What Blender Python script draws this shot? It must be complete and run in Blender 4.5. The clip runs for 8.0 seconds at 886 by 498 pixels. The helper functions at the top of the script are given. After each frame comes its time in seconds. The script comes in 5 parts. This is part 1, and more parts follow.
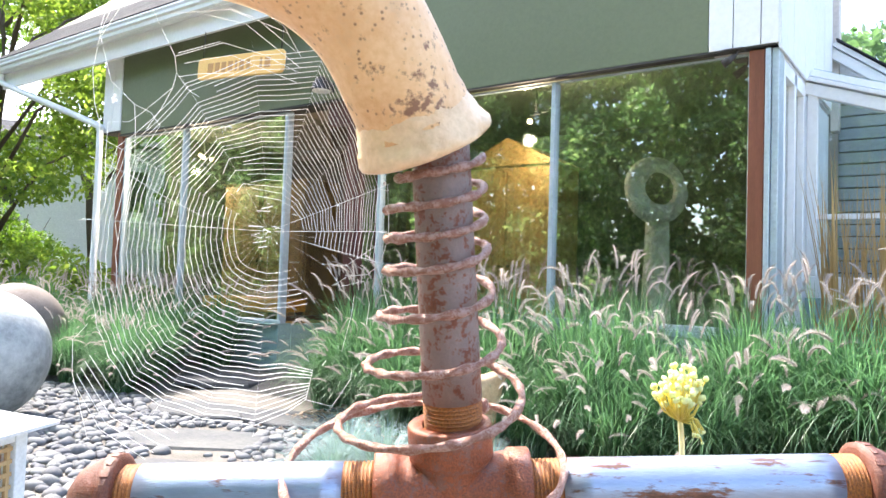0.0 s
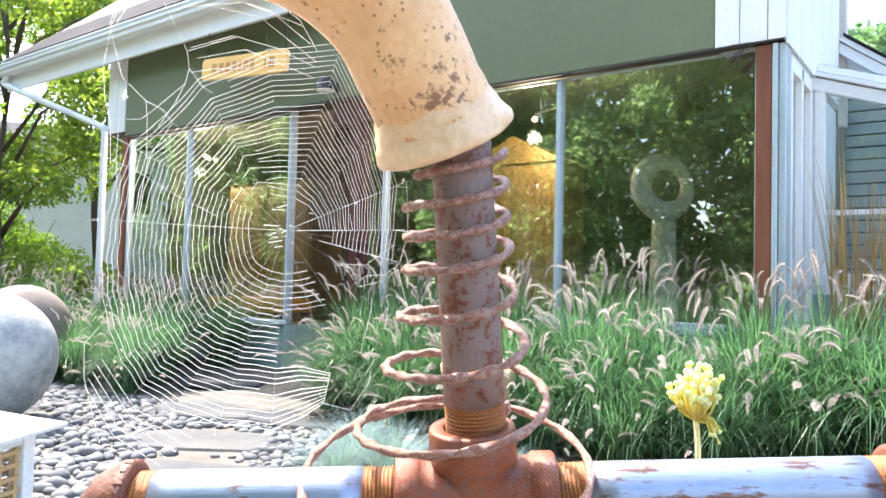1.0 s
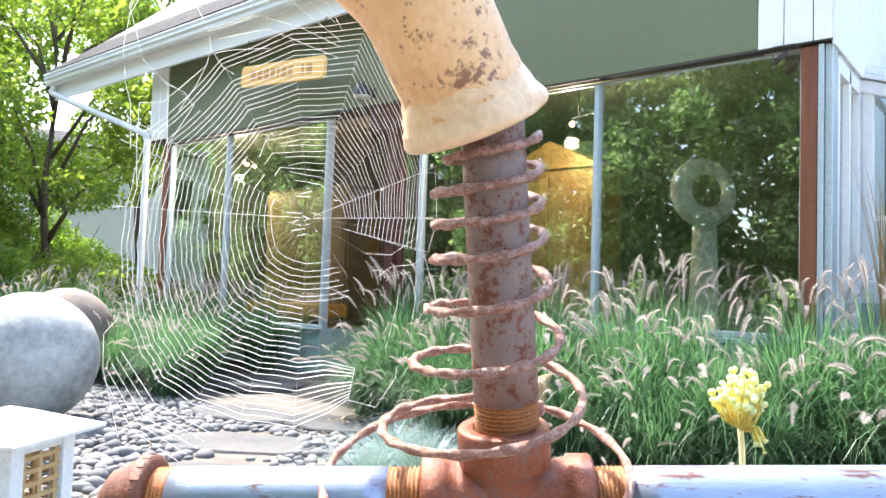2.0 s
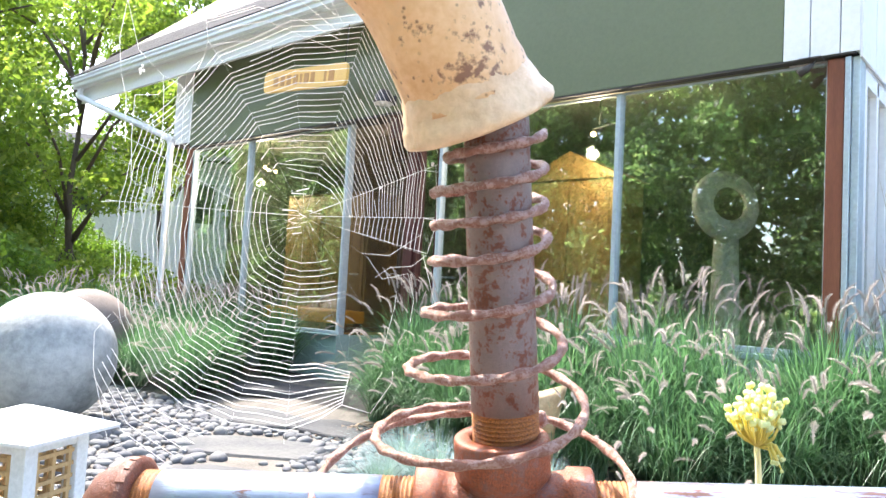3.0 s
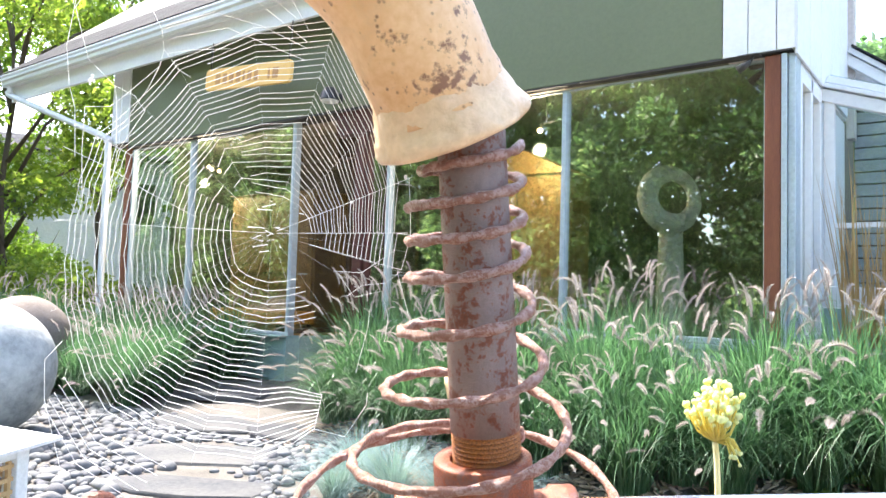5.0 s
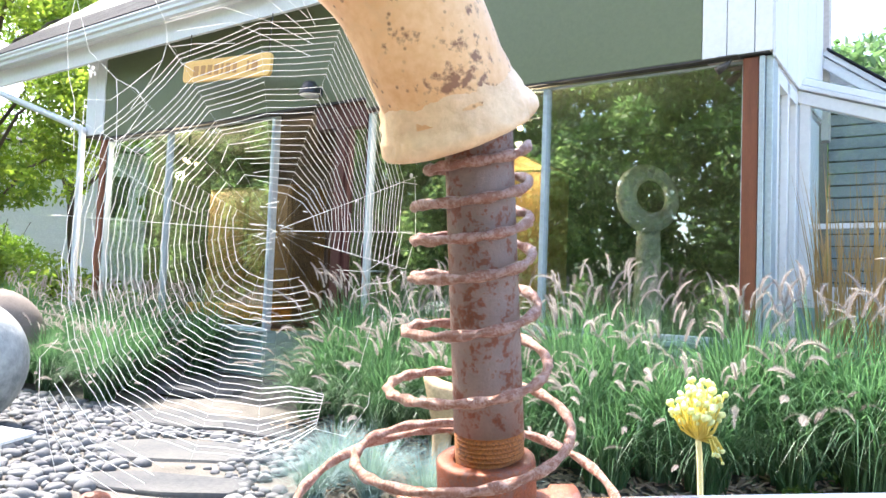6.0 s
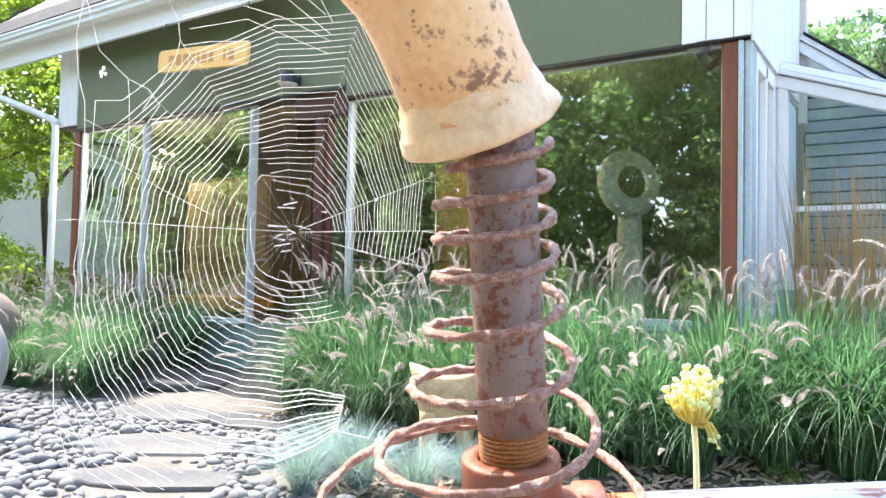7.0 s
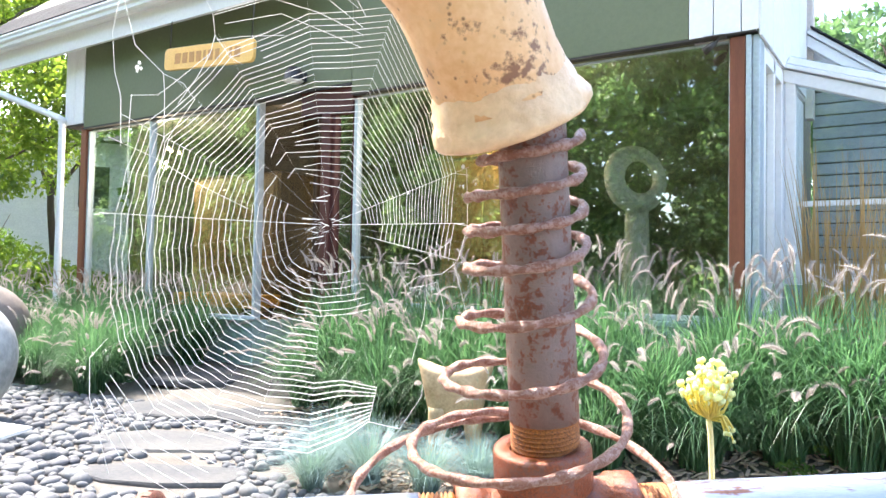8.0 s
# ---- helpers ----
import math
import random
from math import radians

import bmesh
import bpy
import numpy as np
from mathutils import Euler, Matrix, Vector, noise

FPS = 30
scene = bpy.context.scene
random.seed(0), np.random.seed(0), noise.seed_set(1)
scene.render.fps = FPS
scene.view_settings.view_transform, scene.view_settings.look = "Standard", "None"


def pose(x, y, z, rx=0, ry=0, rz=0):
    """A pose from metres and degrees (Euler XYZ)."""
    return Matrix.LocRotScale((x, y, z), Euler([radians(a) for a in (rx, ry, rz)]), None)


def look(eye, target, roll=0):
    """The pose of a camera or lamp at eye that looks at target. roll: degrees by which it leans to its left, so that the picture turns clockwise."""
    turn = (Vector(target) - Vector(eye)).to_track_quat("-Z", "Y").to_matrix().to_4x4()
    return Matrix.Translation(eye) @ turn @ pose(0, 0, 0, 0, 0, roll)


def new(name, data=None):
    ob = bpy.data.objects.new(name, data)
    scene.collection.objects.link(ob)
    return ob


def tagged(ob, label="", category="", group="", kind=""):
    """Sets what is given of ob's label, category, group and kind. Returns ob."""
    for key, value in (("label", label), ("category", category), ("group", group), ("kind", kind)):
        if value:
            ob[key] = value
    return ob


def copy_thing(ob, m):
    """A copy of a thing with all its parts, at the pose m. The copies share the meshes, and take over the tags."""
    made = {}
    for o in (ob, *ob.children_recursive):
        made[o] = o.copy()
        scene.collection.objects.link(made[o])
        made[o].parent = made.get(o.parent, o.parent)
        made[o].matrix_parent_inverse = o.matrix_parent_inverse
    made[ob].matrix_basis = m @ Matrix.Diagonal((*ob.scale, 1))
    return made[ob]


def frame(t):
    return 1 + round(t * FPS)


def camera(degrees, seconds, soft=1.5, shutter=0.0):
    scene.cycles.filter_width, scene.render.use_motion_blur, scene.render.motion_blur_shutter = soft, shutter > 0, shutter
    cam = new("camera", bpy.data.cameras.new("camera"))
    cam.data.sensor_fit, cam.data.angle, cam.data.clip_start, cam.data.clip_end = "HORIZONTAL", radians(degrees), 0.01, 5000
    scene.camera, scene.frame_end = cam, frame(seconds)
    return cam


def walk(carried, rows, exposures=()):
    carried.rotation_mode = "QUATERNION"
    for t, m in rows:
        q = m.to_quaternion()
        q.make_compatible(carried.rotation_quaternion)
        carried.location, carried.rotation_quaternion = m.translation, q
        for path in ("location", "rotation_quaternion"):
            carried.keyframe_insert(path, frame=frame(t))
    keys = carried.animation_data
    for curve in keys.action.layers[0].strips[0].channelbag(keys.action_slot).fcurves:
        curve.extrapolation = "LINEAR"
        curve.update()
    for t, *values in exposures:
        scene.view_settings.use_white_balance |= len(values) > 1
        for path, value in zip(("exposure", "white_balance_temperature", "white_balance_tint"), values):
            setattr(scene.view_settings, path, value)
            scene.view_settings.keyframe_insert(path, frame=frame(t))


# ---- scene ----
cam = camera(62.0, 8.0)

PATH = [
    (0, (-0.039, 0.077, 0.871), (-1.219, 1.69, 0.958), 1.9),
    (0.5, (-0.043, 0.081, 0.87), (-1.223, 1.693, 0.955), 1.7),
    (1, (-0.056, 0.082, 0.871), (-1.245, 1.688, 0.955), 1.5),
    (1.5, (-0.065, 0.092, 0.866), (-1.293, 1.669, 0.953), 1.3),
    (3, (-0.069, 0.125, 0.858), (-1.376, 1.634, 0.98), 3.1),
    (3.5, (-0.071, 0.132, 0.861), (-1.377, 1.641, 0.989), 2.8),
    (4, (-0.081, 0.135, 0.869), (-1.349, 1.676, 1.002), 2.4),
    (4.5, (-0.087, 0.131, 0.869), (-1.312, 1.707, 0.991), 1.8),
    (6, (-0.105, 0.118, 0.871), (-1.251, 1.753, 0.98), 2.2),
    (6.5, (-0.117, 0.114, 0.872), (-1.228, 1.774, 0.963), 1.8),
    (7, (-0.127, 0.108, 0.877), (-1.227, 1.777, 0.953), 1.2),
    (7.5, (-0.139, 0.1, 0.881), (-1.245, 1.764, 0.947), 1.6),
    (8, (-0.138, 0.097, 0.874), (-1.248, 1.759, 0.941), 1.0),
]
walk(cam, [(t, look(eye, target, roll)) for t, eye, target, roll in PATH], exposures=[(0, 2.62), (7.0, 2.65), (8.0, 2.71)])

# ---- light ----
SUN_AZ, SUN_EL = 80.0, 57.0   # degrees to the left of +y, and above the horizon
world = bpy.data.worlds.new("sky")
scene.world = world
world.use_nodes = True
wn = world.node_tree.nodes
sky = wn.new("ShaderNodeTexSky")
sky.sky_type, sky.sun_disc = "NISHITA", False
sky.sun_elevation, sky.sun_rotation = radians(SUN_EL), radians(-SUN_AZ)
sky.dust_density = 3.0
wn["Background"].inputs["Strength"].default_value = 0.15
world.node_tree.links.new(sky.outputs[0], wn["Background"].inputs["Color"])
sun = new("sun", bpy.data.lights.new("sun", "SUN"))
sun.data.energy, sun.data.angle, sun.data.color = 2.8, radians(0.6), (1.0, 0.95, 0.885)
a, e = radians(SUN_AZ), radians(SUN_EL)
to_sun = Vector((-math.sin(a) * math.cos(e), math.cos(a) * math.cos(e), math.sin(e)))
sun.rotation_euler = to_sun.to_track_quat("Z", "Y").to_euler()


# ---- materials ----
def material(name, rough=0.6, metal=0.0):
    m = bpy.data.materials.new(name)
    m.use_nodes = True
    b = m.node_tree.nodes["Principled BSDF"]
    b.inputs["Roughness"].default_value, b.inputs["Metallic"].default_value = rough, metal
    return m, m.node_tree.nodes, m.node_tree.links, b


def coords(n, l, scale=(1, 1, 1)):
    c, k = n.new("ShaderNodeTexCoord"), n.new("ShaderNodeMapping")
    k.inputs["Scale"].default_value = scale
    l.new(c.outputs["Object"], k.inputs["Vector"])
    return k.outputs[0]


def noise_tex(n, l, v, scale, detail=4.0, rough=0.55):
    t = n.new("ShaderNodeTexNoise")
    t.inputs["Scale"].default_value, t.inputs["Detail"].default_value, t.inputs["Roughness"].default_value = scale, detail, rough
    l.new(v, t.inputs["Vector"])
    return t.outputs["Fac"]


def ramp(n, l, fac, stops):
    r = n.new("ShaderNodeValToRGB")
    el = r.color_ramp.elements
    while len(el) < len(stops):
        el.new(0.5)
    for k, (p, c) in zip(el, stops):
        k.position, k.color = p, (*c, 1)
    l.new(fac, r.inputs["Fac"])
    return r.outputs["Color"]


def mix(n, l, fac, c1, c2, mode="MIX"):
    m = n.new("ShaderNodeMixRGB")
    m.blend_type = mode
    for s, v in zip(("Fac", "Color1", "Color2"), (fac, c1, c2)):
        if isinstance(v, (int, float)):
            m.inputs[s].default_value = v
        elif isinstance(v, tuple):
            m.inputs[s].default_value = (*v, 1)
        else:
            l.new(v, m.inputs[s])
    return m.outputs[0]


def bump(n, l, b, height, strength=0.3, dist=0.002):
    k = n.new("ShaderNodeBump")
    k.inputs["Strength"].default_value, k.inputs["Distance"].default_value = strength, dist
    l.new(height, k.inputs["Height"])
    l.new(k.outputs[0], b.inputs["Normal"])


def mottled(name, dark, light, scale=8.0, fine=60.0, rough=0.6, metal=0.0, bumpy=0.25, dist=0.002, stretch=(1, 1, 1), vary=0.0, deep=0.6, gloss=0.5):
    """Two-scale mottling between two colours, with fine relief."""
    m, n, l, b = material(name, rough, metal)
    v = coords(n, l, stretch)
    big, small = noise_tex(n, l, v, scale), noise_tex(n, l, v, fine, 6.0, 0.65)
    c = ramp(n, l, big, [(0.32, dark), (0.68, light)])
    c = mix(n, l, 0.35, c, ramp(n, l, small, [(0.3, tuple(deep * q for q in dark)), (0.7, tuple(min(1, 1.15 * q) for q in light))]))
    b.inputs["Specular IOR Level"].default_value = gloss
    if vary:
        o = n.new("ShaderNodeObjectInfo")
        g = n.new("ShaderNodeNewGeometry")
        s = n.new("ShaderNodeMath")
        l.new(o.outputs["Random"], s.inputs[0])
        l.new(g.outputs["Random Per Island"], s.inputs[1])
        f = n.new("ShaderNodeMath")
        f.operation = "FRACT"
        l.new(s.outputs[0], f.inputs[0])
        c = mix(n, l, 1.0, c, ramp(n, l, f.outputs[0], [(0.0, (1 - vary, 1 - vary, 1 - vary * 0.8)), (1.0, (1 + vary * 0.5,) * 3)]), "MULTIPLY")
    l.new(c, b.inputs["Base Color"])
    bump(n, l, b, small, bumpy, dist)
    return m


def rusty(name, base, rust, dark, amount=0.5, rough=0.75, metal=0.0, scale=45.0, bumpy=0.5, stretch=(1, 1, 1)):
    """Bare metal or old paint broken by patches of rust."""
    m, n, l, b = material(name, rough, metal)
    v = coords(n, l, stretch)
    big, mid, small = noise_tex(n, l, v, scale), noise_tex(n, l, v, scale * 3, 5.0, 0.7), noise_tex(n, l, v, scale * 12, 6.0, 0.7)
    patch = mix(n, l, 0.55, big, mid)
    f = ramp(n, l, patch, [(0.58 - 0.3 * amount, (0, 0, 0)), (0.635 - 0.3 * amount, (1, 1, 1))])
    rc = ramp(n, l, small, [(0.3, dark), (0.62, rust)])
    bc = mix(n, l, 0.4, base, ramp(n, l, mid, [(0.3, tuple(0.55 * q for q in base)), (0.7, tuple(min(1, 1.3 * q) for q in base))]))
    l.new(mix(n, l, f, bc, rc), b.inputs["Base Color"])
    bump(n, l, b, mix(n, l, 0.5, small, mid), bumpy, 0.0012)
    return m


def leafy(name, dark, light, through_=0.45, rough=0.5, scale=3.0, tip=None, lit=(1.5, 1.5, 0.9)):
    """Thin green tissue that lets some sun through; each blade or leaf has its own tone."""
    m, n, l, b = material(name, rough)
    g = n.new("ShaderNodeNewGeometry")
    v = coords(n, l)
    c = ramp(n, l, g.outputs["Random Per Island"], [(0.0, dark), (0.85, light), (1.0, tip or light)])
    c = mix(n, l, 0.5, c, ramp(n, l, noise_tex(n, l, v, scale), [(0.3, dark), (0.7, light)]))
    l.new(c, b.inputs["Base Color"])
    t = n.new("ShaderNodeBsdfTranslucent")
    l.new(mix(n, l, 1.0, c, lit, "MULTIPLY"), t.inputs["Color"])
    s = n.new("ShaderNodeMixShader")
    s.inputs[0].default_value = through_
    l.new(b.outputs[0], s.inputs[1])
    l.new(t.outputs[0], s.inputs[2])
    l.new(s.outputs[0], n["Material Output"].inputs["Surface"])
    return m


def wood(name, dark, light, grain=(2, 30, 30), rough=0.5):
    return mottled(name, dark, light, 3.0, 12.0, rough, 0.0, 0.2, 0.002, grain)


def glass_pane(name, gloss=0.25, tint=(0.92, 0.96, 0.95)):
    m, n, l, b = material(name)
    n.remove(b)
    t, g, s, f, p_, a_ = (n.new("ShaderNode" + k) for k in ("BsdfTransparent", "BsdfGlossy", "MixShader", "LayerWeight", "Math", "Math"))
    t.inputs["Color"].default_value = (*tint, 1)
    g.inputs["Roughness"].default_value = 0.0
    f.inputs["Blend"].default_value = 0.5
    p_.operation, p_.inputs[1].default_value = "POWER", 3.0
    a_.operation, a_.inputs[1].default_value, a_.inputs[2].default_value = "MULTIPLY_ADD", 0.42, gloss
    l.new(f.outputs["Facing"], p_.inputs[0])
    l.new(p_.outputs[0], a_.inputs[0])
    l.new(a_.outputs[0], s.inputs[0])
    l.new(t.outputs[0], s.inputs[1])
    l.new(g.outputs[0], s.inputs[2])
    l.new(s.outputs[0], n["Material Output"].inputs["Surface"])
    return m


def glowing(name, color, strength):
    m, n, l, b = material(name)
    b.inputs["Emission Color"].default_value, b.inputs["Emission Strength"].default_value = (*color, 1), strength
    return m


def cream_paint():
    """Cream enamel with freckles and larger brown stains where it has worn through."""
    m, n, l, b = material("cream_enamel", 0.42)
    v = coords(n, l)
    base = ramp(n, l, noise_tex(n, l, v, 22), [(0.3, (0.68, 0.35, 0.145)), (0.7, (0.82, 0.50, 0.25))])
    base = mix(n, l, 0.25, base, ramp(n, l, noise_tex(n, l, v, 240, 6), [(0.3, (0.56, 0.31, 0.14)), (0.65, (0.86, 0.66, 0.42))]))
    fre = n.new("ShaderNodeTexVoronoi")
    fre.inputs["Scale"].default_value = 190
    l.new(v, fre.inputs["Vector"])
    dots = ramp(n, l, fre.outputs["Distance"], [(0.08, (0.8, 0.8, 0.8)), (0.24, (0, 0, 0))])
    where = ramp(n, l, noise_tex(n, l, v, 38, 3), [(0.40, (0, 0, 0)), (0.50, (1, 1, 1))])
    f = mix(n, l, 1.0, dots, where, "MULTIPLY")
    blot = mix(n, l, 0.45, noise_tex(n, l, v, 70, 3, 0.5), noise_tex(n, l, v, 210, 5, 0.65))
    # the worst wear is one cluster on the flank above the rim
    near = n.new("ShaderNodeVectorMath")
    near.operation = "DISTANCE"
    near.inputs[1].default_value = (-0.0146, -0.0779, 0.9716)
    l.new(v, near.inputs[0])
    worn = ramp(n, l, near.outputs["Value"], [(0.014, (0.10, 0.10, 0.10)), (0.050, (0, 0, 0))])
    stain = ramp(n, l, mix(n, l, 1.0, blot, worn, "ADD"), [(0.60, (0, 0, 0)), (0.665, (0.9, 0.9, 0.9))])
    haze = ramp(n, l, noise_tex(n, l, v, 30, 5, 0.7), [(0.55, (0, 0, 0)), (0.74, (0.45, 0.45, 0.45))])
    c = mix(n, l, haze, base, (0.33, 0.15, 0.055))
    c = mix(n, l, f, c, (0.14, 0.055, 0.025))
    c = mix(n, l, stain, c, (0.20, 0.085, 0.05))
    l.new(c, b.inputs["Base Color"])
    bump(n, l, b, noise_tex(n, l, v, 160, 6), 0.25, 0.0015)
    return m


M_CREAM = cream_paint()
M_LIP = mottled("cream_rim", (0.64, 0.36, 0.17), (0.86, 0.64, 0.42), 26, 110, 0.36, 0, 0.5, 0.003)
M_PIPE = rusty("weathered_pipe", (0.25, 0.178, 0.16), (0.22, 0.07, 0.036), (0.09, 0.036, 0.025), 0.24, 0.45, 0.3, 85, 0.7)
M_THREAD = rusty("rusty_thread", (0.20, 0.07, 0.035), (0.50, 0.17, 0.03), (0.06, 0.018, 0.01), 0.62, 0.55, 0.0, 70, 0.8)
M_TEE = rusty("rusted_fitting", (0.23, 0.10, 0.075), (0.33, 0.085, 0.03), (0.085, 0.028, 0.018), 0.5, 0.36, 0.15, 60, 1.0)
M_FITTING = rusty("dark_rusted_fitting", (0.20, 0.085, 0.065), (0.20, 0.065, 0.035), (0.07, 0.026, 0.02), 0.5, 0.45, 0.1, 70, 1.0)
M_GALV = rusty("galvanised_pipe", (0.31, 0.36, 0.48), (0.20, 0.10, 0.07), (0.06, 0.04, 0.035), 0.17, 0.33, 0.65, 60, 0.3, (0.22, 1, 1))
M_COIL = rusty("rusted_wire", (0.47, 0.29, 0.24), (0.35, 0.15, 0.095), (0.16, 0.06, 0.04), 0.40, 0.28, 0.1, 220, 1.0)
M_GREEN = mottled("green_panel_paint", (0.122, 0.146, 0.080), (0.148, 0.174, 0.098), 0.8, 40, 0.55, 0, 0.04, 0.001, deep=0.92)
M_WHITE = mottled("white_painted_wood", (0.74, 0.75, 0.755), (0.80, 0.805, 0.80), 1.2, 30, 0.5, 0, 0.05, 0.001, deep=0.93)
M_GUTTER = mottled("white_gutter_metal", (0.68, 0.71, 0.74), (0.78, 0.80, 0.81), 1.5, 30, 0.35, 0, 0.03, 0.001, deep=0.92)
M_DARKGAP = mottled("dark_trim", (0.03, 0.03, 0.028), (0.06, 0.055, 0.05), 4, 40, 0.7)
M_BROWN = mottled("brown_stained_post", (0.15, 0.045, 0.02), (0.25, 0.085, 0.04), 3, 40, 0.55, 0, 0.25, 0.002, (6, 6, 0.6))
M_RED = mottled("dark_red_paint", (0.05, 0.012, 0.010), (0.09, 0.022, 0.018), 3, 40, 0.5)
M_TEAL = mottled("teal_wall_paint", (0.27, 0.40, 0.385), (0.35, 0.48, 0.46), 2, 40, 0.65)
M_ALU = mottled("grey_window_metal", (0.42, 0.50, 0.54), (0.55, 0.62, 0.66), 3, 50, 0.4, 0.3)
M_SHINGLE = mottled("grey_asphalt_shingles", (0.024, 0.024, 0.028), (0.052, 0.052, 0.058), 3, 60, 0.95, 0, 0.6, 0.01, (1, 1, 1))
M_SHINGLE.node_tree.nodes["Principled BSDF"].inputs["Specular IOR Level"].default_value = 0.12
M_GLASS = glass_pane("window_glass", 0.31)
M_GLASS2 = glass_pane("sunroom_glass", 0.06)
M_HONEY = wood("honey_pine", (0.27, 0.15, 0.045), (0.46, 0.28, 0.095), (12, 12, 1.2))
M_ORANGE = mottled("orange_paint", (0.75, 0.28, 0.02), (0.90, 0.40, 0.04), 4, 60, 0.45)
M_SIGN = mottled("orange_sign_paint", (0.88, 0.50, 0.13), (0.95, 0.60, 0.20), 4, 60, 0.5)
M_SIGNBAR = mottled("brown_sign_letters", (0.52, 0.26, 0.09), (0.62, 0.32, 0.11), 6, 80, 0.6)
M_DARKWOOD = wood("dark_wood", (0.035, 0.018, 0.01), (0.08, 0.04, 0.02), (10, 10, 1))
# the dimness of the room is put into this wall colour
M_DIM_PLASTER = mottled("dimmed_interior_plaster", (0.07, 0.068, 0.055), (0.12, 0.11, 0.09), 1.5, 40, 0.8)
M_CEIL = mottled("pale_ceiling_board", (0.22, 0.19, 0.155), (0.30, 0.26, 0.21), 1.5, 40, 0.8)
M_SLAT = mottled("grey_blind_slat", (0.24, 0.28, 0.31), (0.40, 0.44, 0.47), 3, 40, 0.6)
M_PALESTEM = leafy("pale_flower_stem", (0.58, 0.52, 0.30), (0.72, 0.68, 0.48), 0.25, 0.6, 20)
M_FLOOR = wood("interior_floor_boards", (0.16, 0.10, 0.05), (0.26, 0.17, 0.09), (1, 14, 1))
M_STONE_IN = mottled("pale_carved_stone", (0.42, 0.44, 0.36), (0.62, 0.62, 0.52), 9, 90, 0.75, 0, 0.4, 0.003)
M_BALL = mottled("grey_concrete", (0.17, 0.19, 0.195), (0.46, 0.475, 0.47), 3.6, 22, 0.85, 0, 0.6, 0.008)
M_BALL2 = mottled("brown_concrete", (0.15, 0.12, 0.105), (0.24, 0.20, 0.18), 6, 70, 0.9, 0, 0.6, 0.006)
M_PEBBLE = mottled("river_stone", (0.122, 0.125, 0.126), (0.215, 0.214, 0.208), 9, 70, 0.8, 0, 0.25, 0.003, (1, 1, 1), 0.38, gloss=0.25)
M_FLAG = mottled("bluestone_flag", (0.062, 0.066, 0.074), (0.125, 0.122, 0.118), 3, 40, 0.88, 0, 0.7, 0.008, (1, 1, 1), 0.22, gloss=0.15)
M_EARTH = mottled("earth_and_gravel", (0.085, 0.075, 0.065), (0.18, 0.162, 0.142), 6, 80, 0.95, 0, 0.9, 0.01)
M_MULCH = mottled("bark_mulch", (0.30, 0.205, 0.14), (0.52, 0.40, 0.30), 20, 90, 0.9, 0, 0.4, 0.003, (1, 1, 1), 0.4)
M_GRASS = leafy("fountain_grass_blade", (0.042, 0.105, 0.055), (0.132, 0.245, 0.128), 0.5, 0.36, 4, (0.24, 0.33, 0.21), (1.35, 1.5, 1.1))
M_LAWN = leafy("meadow_grass_blade", (0.06, 0.11, 0.03), (0.14, 0.24, 0.06), 0.4)
M_BLUE = leafy("blue_fescue_blade", (0.11, 0.18, 0.19), (0.25, 0.36, 0.39), 0.3, 0.5, 8)
M_TAN = leafy("dry_reed_stalk", (0.30, 0.19, 0.08), (0.52, 0.36, 0.18), 0.25, 0.6)
M_PLUME = leafy("pink_buff_plume", (0.40, 0.355, 0.335), (0.62, 0.57, 0.54), 0.45, 0.8, 20, (0.74, 0.70, 0.67), (1.05, 1.02, 1.0))
M_LEAF = leafy("sunlit_tree_leaf", (0.06, 0.12, 0.025), (0.27, 0.36, 0.075), 0.6, 0.4, 0.8, (0.46, 0.48, 0.16), (1.7, 1.7, 0.95))
M_LEAF2 = leafy("dark_tree_leaf", (0.055, 0.11, 0.022), (0.17, 0.27, 0.05), 0.55, 0.5, 0.7, None, (1.7, 1.7, 0.9))
M_LEAF3 = leafy("far_tree_leaf", (0.075, 0.135, 0.07), (0.17, 0.26, 0.13), 0.45, 0.5, 0.5, None, (1.25, 1.45, 1.0))
M_HEDGE = leafy("hedge_leaf", (0.05, 0.115, 0.055), (0.31, 0.43, 0.20), 0.55, 0.32, 1.2, (0.50, 0.54, 0.27), (1.6, 1.75, 1.2))
M_BARK = mottled("bark", (0.06, 0.045, 0.035), (0.15, 0.115, 0.085), 6, 40, 0.95, 0, 0.8, 0.01, (1, 1, 0.2))
M_SILK = leafy("spider_silk", (0.78, 0.78, 0.78), (0.88, 0.88, 0.88), 0.5, 0.4, 3.0, None, (1.0, 1.0, 1.0))
M_LANTERN = mottled("white_lantern_paint", (0.74, 0.74, 0.72), (0.84, 0.84, 0.83), 6, 60, 0.5)
M_LATTICE = wood("tan_lattice_wood", (0.45, 0.28, 0.12), (0.60, 0.40, 0.19), (20, 20, 3))
M_DOG = mottled("carved_yellow_stone", (0.33, 0.21, 0.10), (0.58, 0.43, 0.26), 14, 90, 0.8, 0, 0.5, 0.004)
M_BUD = leafy("allium_bud", (0.46, 0.50, 0.20), (0.74, 0.76, 0.46), 0.3, 0.6, 40)
M_STEM = leafy("allium_stem", (0.60, 0.48, 0.08), (0.76, 0.68, 0.24), 0.3, 0.5, 20)
M_BULB = glowing("lit_bulb", (1.0, 0.62, 0.22), 2.6)
M_SIDING = mottled("white_lap_siding", (0.78, 0.80, 0.82), (0.86, 0.87, 0.88), 2, 30, 0.6)
M_PALE = mottled("pale_beige_trim", (0.55, 0.49, 0.45), (0.68, 0.62, 0.58), 3, 40, 0.55)
